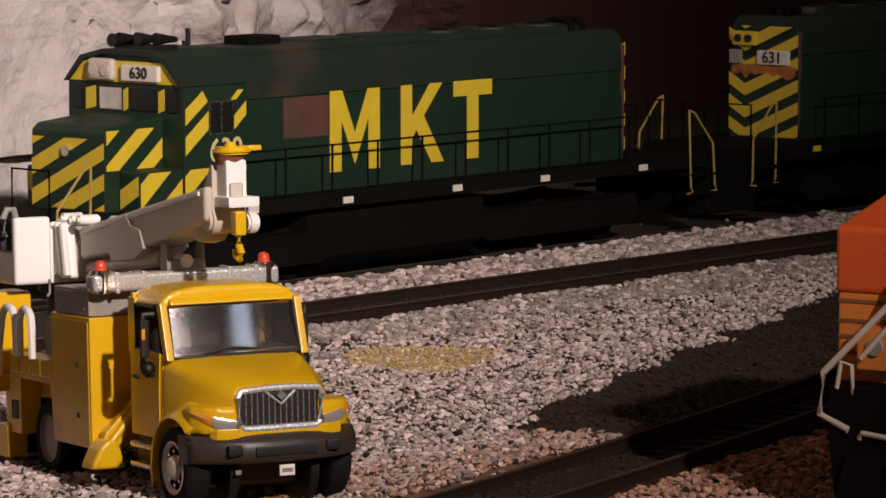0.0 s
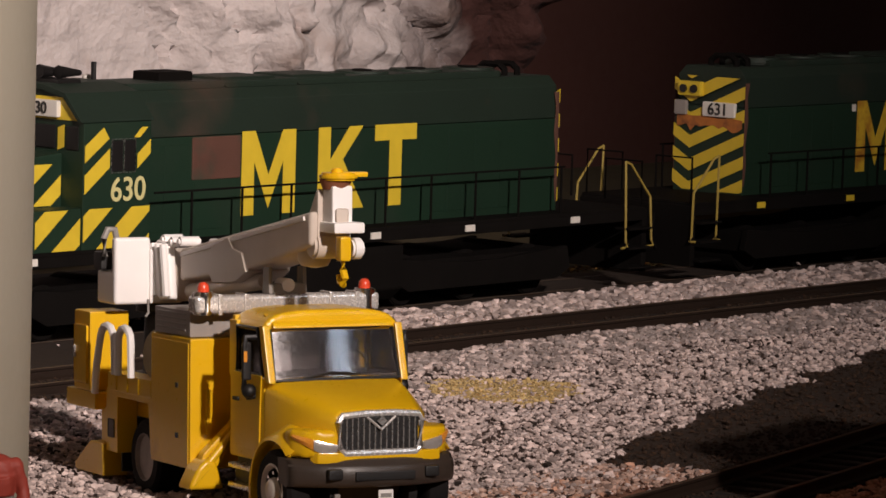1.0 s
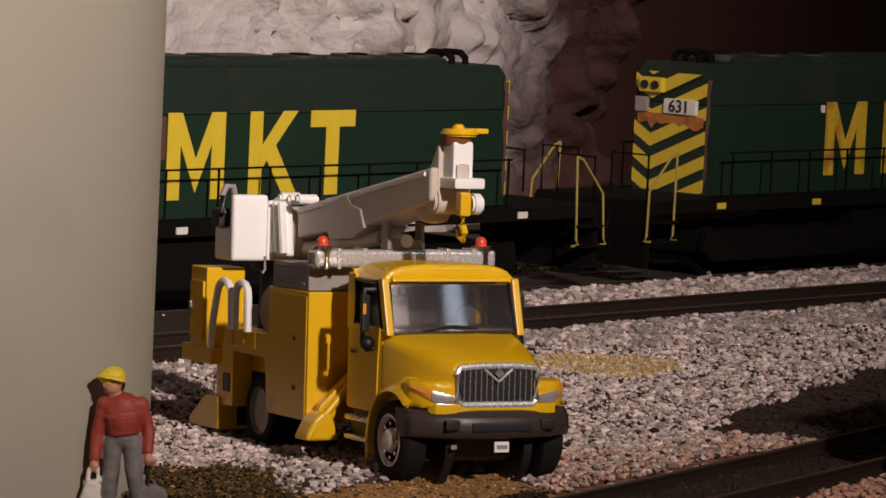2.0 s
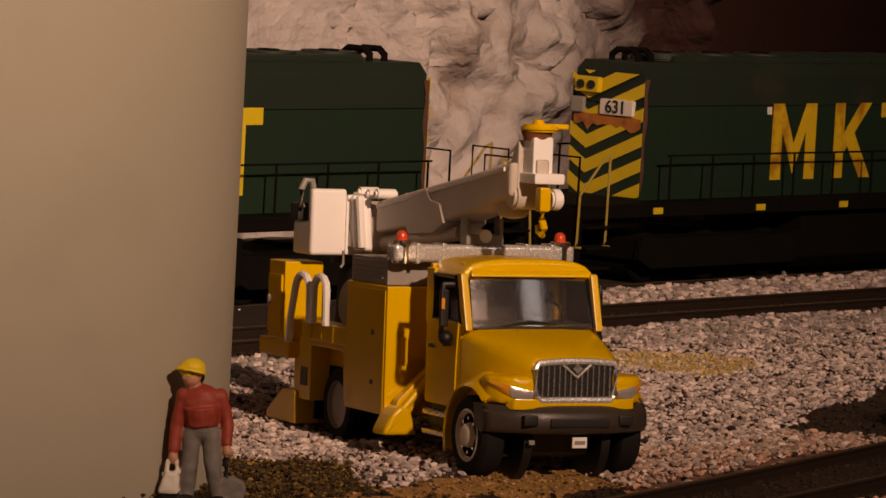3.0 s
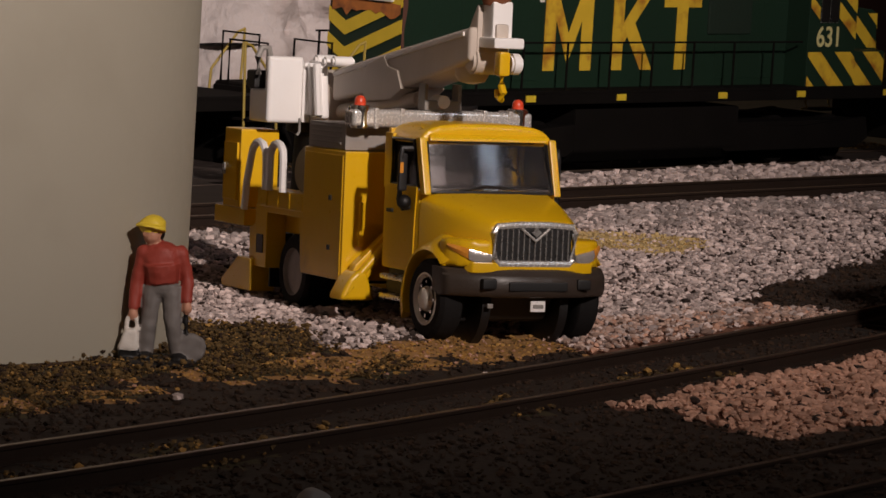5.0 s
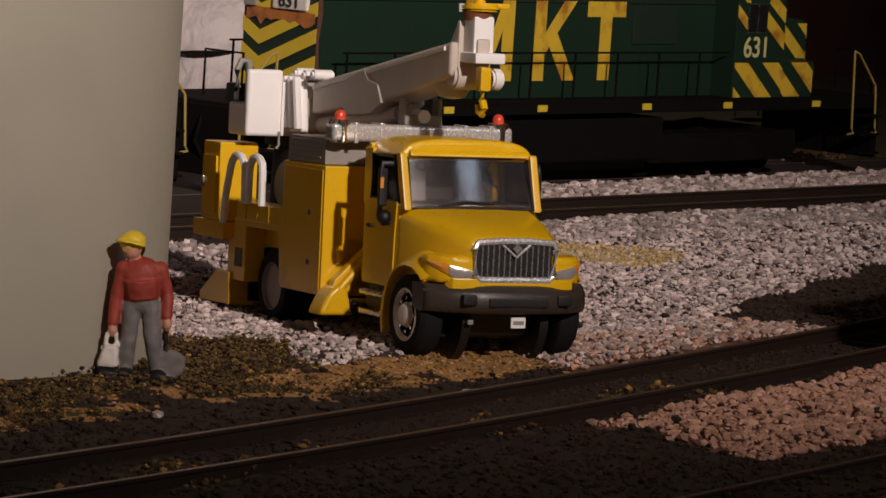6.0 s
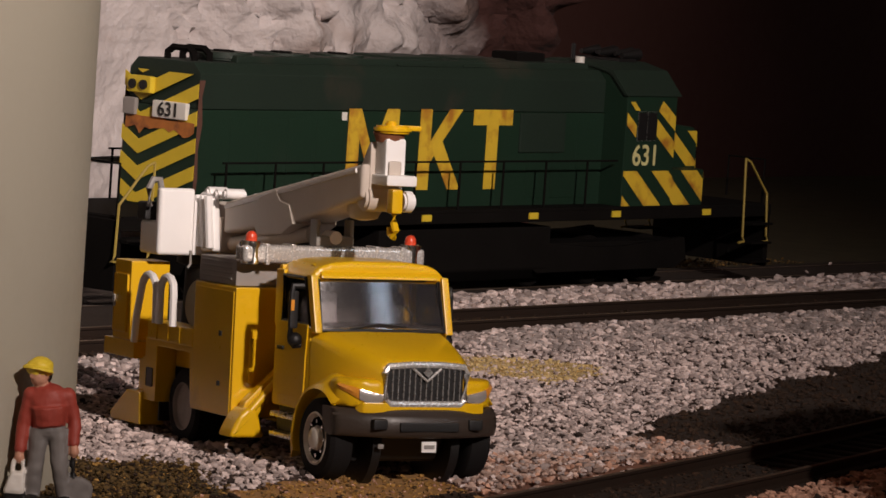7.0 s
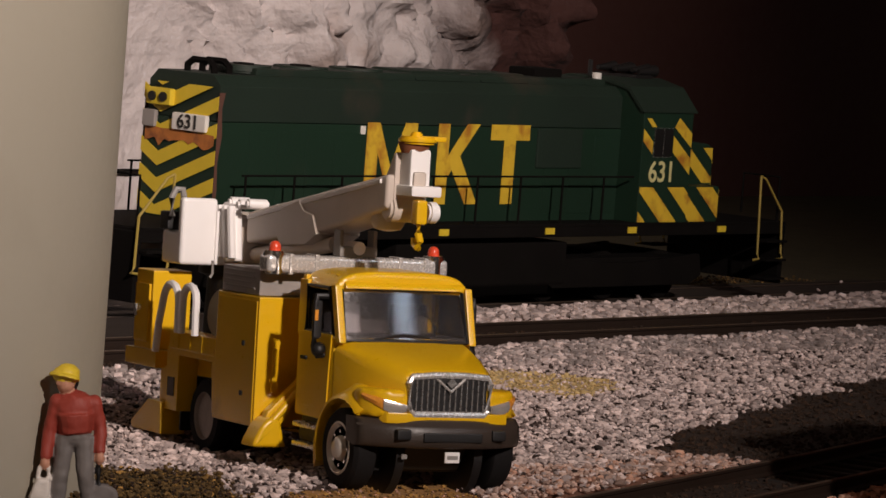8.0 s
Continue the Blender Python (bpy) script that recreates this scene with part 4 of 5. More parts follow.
    for r0, r1 in zip(rows, rows[1:]):
        for k in range(24):
            for side in (0, 1):
                bm.faces.new((r0[k][side], r0[k + 1][side], r1[k + 1][side], r1[k][side]))
    for k in range(24):
        bm.faces.new((rows[0][k][0], rows[0][k + 1][0], rows[0][k + 1][1], rows[0][k][1]))
        bm.faces.new((rows[-1][k][0], rows[-1][k + 1][0], rows[-1][k + 1][1], rows[-1][k][1]))
    for k in (0, 24):
        for r0, r1 in zip(rows, rows[1:]):
            bm.faces.new((r0[k][0], r1[k][0], r1[k][1], r0[k][1]))
    ws = part("windshield", bm, GLASS, cab, "smoked bowed windshield", smooth=50)
    arc = [(0.91 * u, 0.50 - 0.07 * (1 - u * u), 1.87) for u in np.linspace(-1, 1, 9)] + [(-0.875 * u, 0.745 - 0.07 * (1 - u * u), 2.55) for u in np.linspace(-1, 1, 9)]
    part("windshield_seal", tube(arc, 0.037, 6, closed=True), BLACK, ws)
    part("wiper", tube([(-0.50, 0.44, 1.90), (-0.10, 0.45, 1.97), (0.30, 0.44, 1.94)], 0.018, 6), BLACK, ws)
    part("dashboard", box(-0.90, 0.90, 0.62, 0.98, 1.84, 1.92, 0.03), CAB_DARK, cab)
    # the left seat is pale to stand in for a grey windshield reflection
    for x in (-0.5, 0.5):
        part("seat", prism([(1.15, 1.4), (1.55, 1.4), (1.58, 2.3), (1.44, 2.32), (1.36, 1.62), (1.15, 1.60)], "x", x - 0.26, x + 0.26, 0.05), SEAT_REFLECTED if x < 0 else CAB_DARK, cab)
    part("inner_pillar", box(0.70, 0.83, 1.46, 1.52, 1.93, 2.44, 0.01), YELLOW, cab)
    # dark sheets added so that the inside of the cab looks unlit
    part("cab_shade_liner", box(-0.92, 0.92, 1.585, 1.612, 1.84, 2.62, 0), CAB_DARK, cab)
    part("roof_shade_liner", box(-0.90, 0.90, 0.80, 1.58, 2.48, 2.50, 0), CAB_DARK, cab)
    part("floor_shade_liner", box(-0.90, 0.90, 0.64, 1.60, 1.905, 1.915, 0), CAB_DARK, cab)
    part("steering_wheel", tube([(0.48 + 0.2 * math.cos(k * math.tau / 16), 1.05 + 0.06 * math.sin(k * math.tau / 16), 2.0 + 0.2 * math.sin(k * math.tau / 16)) for k in range(16)], 0.02, 6, closed=True), BLACK, cab)
    build_hood(t)
    # bumper: swept back at its ends
    bm = bmesh.new()
    for lo, hi, m in ((0.61, 0.975, 0),):
        n = 28
        rows = []
        for k in range(n + 1):
            x = -1.17 + 2.34 * k / n
            y = -0.98 + 0.42 * abs(x / 1.17) ** 2.6
            back = y + 0.16 if abs(x) < 1.1 else y + 0.30
            rows.append([bm.verts.new((x, yy, zz)) for yy, zz in ((back, lo + 0.05), (y + 0.08, lo), (y + 0.03, lo + 0.015), (y, lo + 0.06), (y - 0.015, lo + 0.12), (y - 0.01, lo + 0.20), (y + 0.005, lo + 0.27), (y + 0.035, hi - 0.07), (y + 0.08, hi - 0.02), (y + 0.13, hi), (back + 0.04, hi))])
        for a, b in zip(rows, rows[1:]):
            for i in range(11):
                bm.faces.new((a[i], a[(i + 1) % 11], b[(i + 1) % 11], b[i]))
        bm.faces.new(rows[0])
        bm.faces.new(rows[-1][::-1])
    part("valance", prism([(-0.92, -0.66), (-0.86, -0.78), (-0.60, -0.84), (0.60, -0.84), (0.86, -0.78), (0.92, -0.66)], "z", 0.92, 1.06, 0.02), YELLOW, t)
    bumper = part("bumper", bm, BUMPER, t, "dull grey front bumper", smooth=60)
    # raised black blocks put the shade of slits on the bumper's face
    for side in (-1, 1):
        part("fog_slit_shade", box(side * 0.68 - 0.10, side * 0.68 + 0.10, -0.96, -0.85, 0.72, 0.86, 0.03), BLACK, bumper)
    part("bumper_slit_shade", box(-0.42, 0.42, -1.0, -0.94, 0.70, 0.82, 0.02), BLACK, bumper)
    plate_ob = part("number_plate", box(-0.06, 0.15, -0.90, -0.87, 0.43, 0.57, 0.01), WHITE, t, "small white plate under the bumper")
    part("bar", box(-0.03, 0.12, -0.905, -0.895, 0.475, 0.525, 0), GREY, plate_ob)
    part("tow_hook", box(-0.60, -0.52, -0.74, -0.71, 0.46, 0.52, 0.01), GREY, t, "small grey hook under the bumper")
    # light bar over the cab
    bar = part("light_bar", box(-1.34, 1.34, 2.05, 2.35, 2.64, 2.88, 0.06, seg=3), LAMP_SILVER, t, "silver bar across the cab top")
    for x in (-1.0, -0.62, 0.62, 1.0):
        part("bar_rib", box(x - 0.03, x + 0.03, 2.03, 2.37, 2.62, 2.90, 0.015), LAMP_SILVER, bar)
    for x in (-1.18, 1.18):
        cup = part("beacon_base", cyl((x, 2.2, 2.62), (x, 2.2, 2.93), 0.155, seg=24, bev=0.02), CHROME, bar)
        part("beacon", lathe([(0.078, 2.92), (0.080, 2.97), (0.070, 3.02), (0.045, 3.05), (0.015, 3.06)], 20, (x, 2.2)), RED, cup, "red-orange warning beacon")
    rest = part("boom_rest", box(-0.28, 0.28, 2.08, 2.32, 2.88, 3.02, 0.03), GREY, t)
    for x in (-0.25, 0.25):
        part("rest_arm", box(x - 0.03, x + 0.03, 2.10, 2.30, 2.98, 3.24, 0.02), GREY, rest)
    part("rest_pad", cyl((0, 2.06, 3.0), (0, 2.34, 3.0), 0.09, seg=14), WHITE, rest)
    build_body(t)
    build_boom(t)
    return t


def lens_strip(side, stations):
    """A swept lamp lens round the corner of the nose: x, y, bottom z, top z along it."""
    bm = bmesh.new()
    rows = []
    for x, y, lo, hi in stations:
        mid = (lo + hi) / 2
        rows.append([bm.verts.new((side * a, b, z)) for a, b, z in ((x - 0.05, y + 0.07, lo), (x, y, lo), (x + 0.012, y - 0.016, mid), (x, y, hi), (x - 0.05, y + 0.07, hi))])
    for r0, r1 in zip(rows, rows[1:]):
        for k in range(5):
            bm.faces.new((r0[k], r0[(k + 1) % 5], r1[(k + 1) % 5], r1[k]))
    bm.faces.new(rows[0])
    bm.faces.new(rows[-1][::-1])
    bmesh.ops.recalc_face_normals(bm, faces=bm.faces)
    return bm


def build_hood(t):
    """The sloping bonnet with its fenders, grille and lamps."""
    bm = bmesh.new()
    sections = [  # y, half width at the top, half width at the shoulder, top z, shoulder z, bottom z
        (0.60, 0.92, 0.99, 1.88, 1.72, 0.95), (0.30, 0.86, 0.97, 1.83, 1.66, 0.98), (-0.10, 0.76, 0.90, 1.76, 1.56, 1.02),
        (-0.45, 0.66, 0.80, 1.68, 1.48, 1.04), (-0.70, 0.60, 0.68, 1.60, 1.42, 1.04), (-0.78, 0.56, 0.62, 1.54, 1.40, 1.04)]
    rows = []
    for y, a, b, top, sh, lo in sections:
        pts = [(-b, lo), (-b, sh), (-a - 0.02, top - 0.07), (-a + 0.08, top), (-a * 0.4, top + 0.025), (a * 0.4, top + 0.025), (a - 0.08, top), (a + 0.02, top - 0.07), (b, sh), (b, lo)]
        rows.append([bm.verts.new((x, y, z)) for x, z in pts])
    for r0, r1 in zip(rows, rows[1:]):
        for i in range(9):
            bm.faces.new((r0[i], r0[i + 1], r1[i + 1], r1[i]))
    bm.faces.new(rows[0])
    bm.faces.new(rows[-1][::-1])
    hood = part("hood", bm, YELLOW, t, "glossy yellow bonnet", smooth=50)
    for side in (-1, 1):
        bm = bmesh.new()
        n = 16
        rows = []
        for k in range(n + 1):
            a = math.pi * (0.27 + 0.85 * k / n)  # from the front, over the wheel, down to the rear
            c, s = math.cos(a), math.sin(a)
            ox, oz = -0.80 * c, 0.52 + 0.74 * s
            ix, iz = -0.66 * c, 0.52 + 0.62 * s
            lift = 0.10 * max(0, s) if c > 0 else 0.02
            rows.append([bm.verts.new((side * x, y, z)) for x, y, z in ((0.62, ox * 0.9, oz + lift + 0.05), (0.98, ox, oz + lift), (1.13, ox * 0.985, oz - 0.05), (1.16, ix * 1.02, iz + 0.02), (1.12, ix, iz), (0.62, ix, iz))])
        for r0, r1 in zip(rows, rows[1:]):
            for i in range(6):
                bm.faces.new((r0[i], r0[(i + 1) % 6], r1[(i + 1) % 6], r1[i]))
        bm.faces.new(rows[0])
        bm.faces.new(rows[-1][::-1])
        part("fender", bm, YELLOW, hood, "yellow front fender", smooth=60)
        part("wheel_well", cyl((side * 0.50, 0, 0.52), (side * 0.62, 0, 0.52), 0.63, seg=28), BLACK, hood)
        part("nose_side", prism([(side * 0.56, -0.80), (side * 0.86, -0.755), (side * 1.00, -0.66), (side * 1.11, -0.45), (side * 1.08, -0.2), (side * 0.6, -0.2)], "z", 0.98, 1.345, 0.10, seg=4), YELLOW, hood)
        lamp = part("headlamp", lens_strip(side, [(0.61, -0.822, 1.07, 1.16), (0.72, -0.803, 1.05, 1.185), (0.82, -0.780, 1.06, 1.205), (0.90, -0.748, 1.09, 1.225)]), CLEAR, hood, "clear silver headlamp")
        part("indicator", lens_strip(side, [(0.905, -0.745, 1.095, 1.227), (0.98, -0.69, 1.14, 1.25), (1.06, -0.58, 1.20, 1.27), (1.10, -0.50, 1.24, 1.28)]), AMBER, lamp, "orange indicator lens")
    # grille: chrome surround with upright bars and a notch at the top
    y = -0.80
    g = part("grille", box(-0.54, 0.54, y - 0.01, y + 0.05, 1.05, 1.50, 0.02), BLACK, hood, "black grille opening")
    loop = [(-0.50, 1.04), (0.50, 1.04), (0.56, 1.10), (0.585, 1.44), (0.54, 1.52), (0.2, 1.545), (-0.2, 1.545), (-0.54, 1.52), (-0.585, 1.44), (-0.56, 1.10)]
    part("grille_surround", tube([(a, y - 0.01, z) for a, z in loop], 0.045, 8, closed=True), LAMP_SILVER, g, "bright chrome surround")
    for k in range(13):
        a = -0.48 + 0.08 * k
        top = 1.49 if abs(a) > 0.17 else 1.36 + 0.6 * abs(a)
        part("grille_bar", box(a - 0.009, a + 0.009, y - 0.035, y + 0.01, 1.07, top, 0.004, seg=1), SILVER, g)
    part("grille_notch", tube([(-0.20, y - 0.03, 1.50), (0, y - 0.045, 1.34), (0.20, y - 0.03, 1.50)], 0.020, 6), LAMP_SILVER, g)
    part("badge", plate([(0, y - 0.05, 1.39), (0.07, y - 0.05, 1.45), (0, y - 0.05, 1.52), (-0.07, y - 0.05, 1.45)], (0, -1, 0), 0.02), SILVER, g, "small diamond badge")


def build_body(t):
    """Service body: side boxes, bed rails, outriggers and the loops of rail at the rear."""
    for side in (-1, 1):
        def sx(a, b):
            return min(side * a, side * b), max(side * a, side * b)

        fb = part("front_locker", box(*sx(0.42, 1.34), 2.25, 3.62, 0.56, 2.30, 0.03), YELLOW, t, "tall yellow locker behind the cab")
        part("locker_door", box(*sx(1.335, 1.352), 2.30, 3.56, 0.62, 2.24, 0.01), YELLOW, fb)
        for z in (0.95, 1.62):
            part("latch", box(*sx(1.35, 1.37), 2.62, 2.70, z, z + 0.07, 0.01), BLACK, fb)
        part("corner_pipe", box(*sx(1.04, 1.12), 2.20, 2.26, 1.02, 1.62, 0.02), YELLOW, fb)
        rail = part("side_rail", box(*sx(1.0, 1.34), 3.62, 5.20, 1.38, 1.64, 0.03), YELLOW, t)
        for yy in (4.05, 4.45, 4.85):
            part("rail_rib", box(*sx(1.335, 1.36), yy - 0.02, yy + 0.02, 1.40, 1.62, 0.008), YELLOW, rail)
        arch = part("wheel_arch_panel", prism([(3.62, 0.60), (3.72, 0.60), (3.80, 1.30), (4.92, 1.30), (4.92, 0.52), (5.34, 0.52), (5.34, 1.40), (3.62, 1.40)], "x", side * 1.0, side * 1.30, 0.02), YELLOW, t)
        part("inner_panel", box(*sx(0.48, 0.56), 3.6, 5.4, 0.7, 1.40, 0), BLACK, arch)
        # raised plate, coloured dark for the shade inside a pocket
        part("pocket", box(*sx(1.295, 1.31), 5.02, 5.24, 0.72, 0.98, 0.02), CAB_DARK, arch)
        rb = part("rear_locker", box(*sx(0.75, 1.34), 5.86, 6.46, 1.30, 2.42, 0.03), YELLOW, t, "yellow rear locker with door")
        part("locker_door", box(*sx(1.34, 1.37), 5.92, 6.40, 1.40, 2.22, 0.03), YELLOW, rb)
        part("latch", box(*sx(1.37, 1.40), 6.30, 6.38, 1.75, 1.92, 0.02), SILVER, rb)
        part("tail_platform", box(*sx(0.6, 1.36), 5.60, 6.70, 1.06, 1.30, 0.02), YELLOW, t)
        leg = part("rear_outrigger", box(*sx(0.95, 1.22), 5.36, 5.72, 0.40, 1.10, 0.03), YELLOW, t)
        part("outrigger_foot", prism([(5.30, 0.16), (6.35, 0.16), (6.38, 0.26), (5.80, 0.62), (5.34, 0.62)], "x", side * 0.98, side * 1.36, 0.03), YELLOW, leg)
        arm = part("front_outrigger", prism([(side * 0.66, 1.16), (side * 0.76, 1.26), (side * 1.24, 0.80), (side * 1.34, 0.56), (side * 1.12, 0.50)], "y", 2.0, 2.18, 0.04), YELLOW, t)
        part("outrigger_foot", prism([(side * 1.0, 0.33), (side * 1.50, 0.33), (side * 1.49, 0.40), (side * 1.38, 0.62), (side * 1.26, 0.73), (side * 1.12, 0.70)], "y", 1.86, 2.28, 0.06, seg=3), YELLOW, arm)
        part("ram", cyl((side * 1.26, 1.92, 0.62), (side * 0.84, 1.97, 1.06), 0.055, seg=12), YELLOW, arm)
        if side < 0:
            big = [(-1.38, 5.56, 1.30), (-1.38, 5.50, 1.7), (-1.38, 5.36, 2.10)] + [(-1.38, 5.10 + 0.24 * math.cos(q), 2.10 + 0.18 * math.sin(q)) for q in (0.5, 1.1, 1.57, 2.1, 2.7)] + [(-1.38, 4.85, 2.08), (-1.38, 4.83, 1.62)]
            small = [(-1.38, 4.70, 1.62), (-1.38, 4.69, 2.10)] + [(-1.38, 4.46 + 0.22 * math.cos(q), 2.12 + 0.17 * math.sin(q)) for q in (0.4, 1.0, 1.57, 2.1, 2.7)] + [(-1.38, 4.24, 2.08), (-1.38, 4.22, 1.62)]
            part("rail_loop", tube(big, 0.055, 8), WHITE, rail, "white bent handrail loop")
            part("rail_loop", tube(small, 0.055, 8), WHITE, rail, "white bent handrail loop")
    bed = part("bed", box(-1.0, 1.0, 2.25, 6.5, 1.02, 1.36, 0.03), YELLOW, t)
    part("bed_top", box(-0.98, 0.98, 3.64, 6.3, 1.36, 1.40, 0.01), GREY, bed)
    part("deck_box", box(-1.30, 1.30, 2.36, 3.58, 2.31, 2.66, 0.02), DECK_GREY, t, "pale grey deck box")
    for z in (2.38, 2.45, 2.52, 2.59):
        part("deck_groove", box(-1.312, -1.29, 2.50, 3.50, z, z + 0.03, 0.005, seg=1), GREY, t)
    part("cable_drum", cyl((-1.16, 3.98, 1.96), (-0.86, 4.0, 1.94), 0.34, seg=24, bev=0.03), AMBER_DULL, t)
    part("mud_flap", box(-1.2, -0.5, 4.98, 5.02, 0.25, 1.0, 0.01), BLACK, t)


def build_boom(t):
    # the post is coloured black so the gap below the bucket reads as shade
    ped = part("turret", lathe([(0.62, 1.36), (0.62, 1.5), (0.45, 1.55), (0.42, 2.35), (0.55, 2.4), (0.55, 2.6)], 32, (0, 6.0)), BLACK, t, "turntable post, black to fill the gap with shade")
    part("turret_head", prism([(5.15, 2.58), (6.5, 2.58), (6.5, 3.0), (6.3, 3.26), (5.75, 3.30), (5.15, 3.1)], "x", -0.34, 0.34, 0.06, seg=3), GREYWHITE, ped)
    for x in (-0.40, 0.40):
        part("knuckle_cheek", prism([(5.08, 2.62), (5.60, 2.58), (5.75, 3.30), (5.55, 3.44), (5.20, 3.40)], "x", x - 0.07, x + 0.07, 0.05, seg=3), WHITE, ped, "white boom bracket")
    for y, z in ((5.45, 3.44), (5.15, 3.42), (4.85, 3.44)):
        part("hydraulic_fitting", cyl((-0.44, y, z), (-0.10, y, z), 0.07, seg=16, bev=0.03), WHITE, ped)
    for y in (5.16, 5.34, 5.52):
        part("bracket_rib", tube([(-0.50, y - 0.08, 2.66), (-0.50, y + 0.06, 3.38)], 0.06, 8), WHITE, ped)
    arm = part("lower_boom", prism([(5.10, 2.88), (5.10, 3.32), (0.74, 4.05), (0.74, 3.60), (2.0, 3.32), (3.0, 3.12)], "x", -0.30, 0.30, 0.06, seg=3), GREYWHITE, t, "translucent grey-white boom arm")
    part("boom_sleeve", prism([(2.75, 3.14), (3.1, 2.98), (3.9, 2.92), (4.1, 3.14), (3.9, 3.44), (3.35, 3.58), (3.2, 3.44), (2.9, 3.40)], "x", -0.335, 0.335, 0.03), GREYWHITE, arm)
    part("boom_rib", prism([(0.9, 3.92), (5.05, 3.22), (5.05, 3.28), (0.9, 3.98)], "x", -0.325, -0.28, 0.01), WHITE, arm)
    part("boom_belly", lathe([(0.05, 3.28), (0.18, 3.31), (0.23, 3.40), (0.22, 3.52)], 20, (0, 1.25)), GREYWHITE, arm)
    part("jib_ram", cyl((-0.1, 2.6, 3.02), (-0.1, 5.2, 2.72), 0.11, seg=12), GREYWHITE, arm)
    head = part("boom_head", box(-0.13, 0.17, 0.42, 0.74, 3.84, 4.40, 0.05), WHITE, t, "white boom head")
    part("head_flange", box(-0.17, 0.27, 0.26, 0.80, 3.78, 3.92, 0.03), WHITE, head)
    part("head_pocket", box(-0.09, 0.09, 0.38, 0.43, 3.90, 4.10, 0.04), GREYWHITE, head)
    part("head_back", prism([(0.72, 3.50), (1.05, 3.50), (1.05, 3.96), (0.78, 4.34), (0.72, 4.34)], "x", -0.20, 0.20, 0.04), GREYWHITE, head)
    part("head_neck", cyl((0, 0.60, 4.34), (0, 0.60, 4.48), 0.17, 0.22, seg=20), RUST, head, "brown neck of the winch")
    part("winch_plate", cyl((0.02, 0.56, 4.46), (0.02, 0.56, 4.56), 0.25, seg=28, bev=0.03), YELLOW, head, "yellow winch cap")
    part("winch_wing", box(-0.05, 0.42, 0.50, 0.62, 4.50, 4.57, 0.02), YELLOW, head)
    part("winch_knob", cyl((0, 0.56, 4.54), (0, 0.56, 4.62), 0.08, seg=14, bev=0.02), YELLOW, head)
    part("sheave", cyl((0.10, 0.36, 3.58), (0.26, 0.36, 3.58), 0.14, seg=24, bev=0.03), WHITE, head)
    part("boom_end", cyl((-0.24, 0.85, 3.60), (0.24, 0.85, 3.60), 0.18, seg=24, bev=0.04), GREYWHITE, head)
    hook = part("hook_block", box(-0.09, 0.07, 0.24, 0.42, 3.42, 3.74, 0.04), YELLOW, t, "yellow hook block")
    part("hook", tube([(-0.01, 0.33, 3.44), (-0.01, 0.33, 3.30), (-0.01, 0.26, 3.20), (-0.01, 0.32, 3.12), (-0.01, 0.42, 3.16), (-0.01, 0.43, 3.24)], 0.05, 8), YELLOW, hook)
    # bucket with a stepped lip
    bk = part("bucket", box(-1.12, -0.58, 5.56, 6.15, 2.53, 2.99, 0.05, seg=3), WHITE, t, "white personnel bucket")
    part("bucket_shield", box(-1.12, -0.58, 5.48, 5.62, 2.53, 3.47, 0.055, seg=3), WHITE, bk)
    part("bucket_step", prism([(-0.60, 2.54), (0.02, 2.54), (0.02, 2.72), (-0.44, 2.74), (-0.48, 3.26), (-0.60, 3.32)], "y", 5.46, 5.90, 0.03), WHITE, bk)
    ctl = part("bucket_control", box(-1.20, -1.00, 5.80, 6.10, 3.00, 3.26, 0.04), BLACK, bk)
    part("control_loop", tube([(-1.18, 5.7, 3.2), (-1.20, 5.7, 3.45), (-1.14, 5.7, 3.58), (-1.04, 5.7, 3.58), (-1.0, 5.7, 3.4)], 0.05, 8), GREY, ctl)
    part("bucket_hook", tube([(-0.62, 5.48, 2.60), (-0.62, 5.46, 2.42), (-0.66, 5.46, 2.36)], 0.02, 6), GREY, bk)


TRUCK = build_truck()
for ob in TRUCK.children_recursive:
    if ob.name.startswith(("windshield", "side_window")) and "seal" not in ob.name:
        ob.visible_shadow = False


# ---- painted figures ----
def cast(name, bm, mats, voxel=0.016):
    """Fuses overlapping shapes into one cast body; each face keeps the paint of the shape that it came from."""
    bmesh.ops.recalc_face_normals(bm, faces=bm.faces)
    bm.faces.ensure_lookup_table()
    tree = BVHTree.FromBMesh(bm)
    paint = [f.material_index for f in bm.faces]
    rough = bpy.data.meshes.new("rough_cast")
    bm.to_mesh(rough)
    bm.free()
    tmp = new("rough_cast", rough)
    mod = tmp.modifiers.new("fuse", "REMESH")
    mod.mode, mod.voxel_size = "VOXEL", voxel
    me = bpy.data.meshes.new_from_object(tmp.evaluated_get(bpy.context.evaluated_depsgraph_get()))
    bpy.data.objects.remove(tmp)
    out = bmesh.new()
    out.from_mesh(me)
    for _ in range(2):
        bmesh.ops.smooth_vert(out, verts=out.verts, factor=0.5, use_axis_x=True, use_axis_y=True, use_axis_z=True)
    for f in out.faces:
        f.material_index = paint[tree.find_nearest(f.calc_center_median())[2]]
    for v in out.verts:
        v.co += v.normal * 0.012 * noise.noise(v.co * 9)
    return finish(name, out, mats, smooth=180)


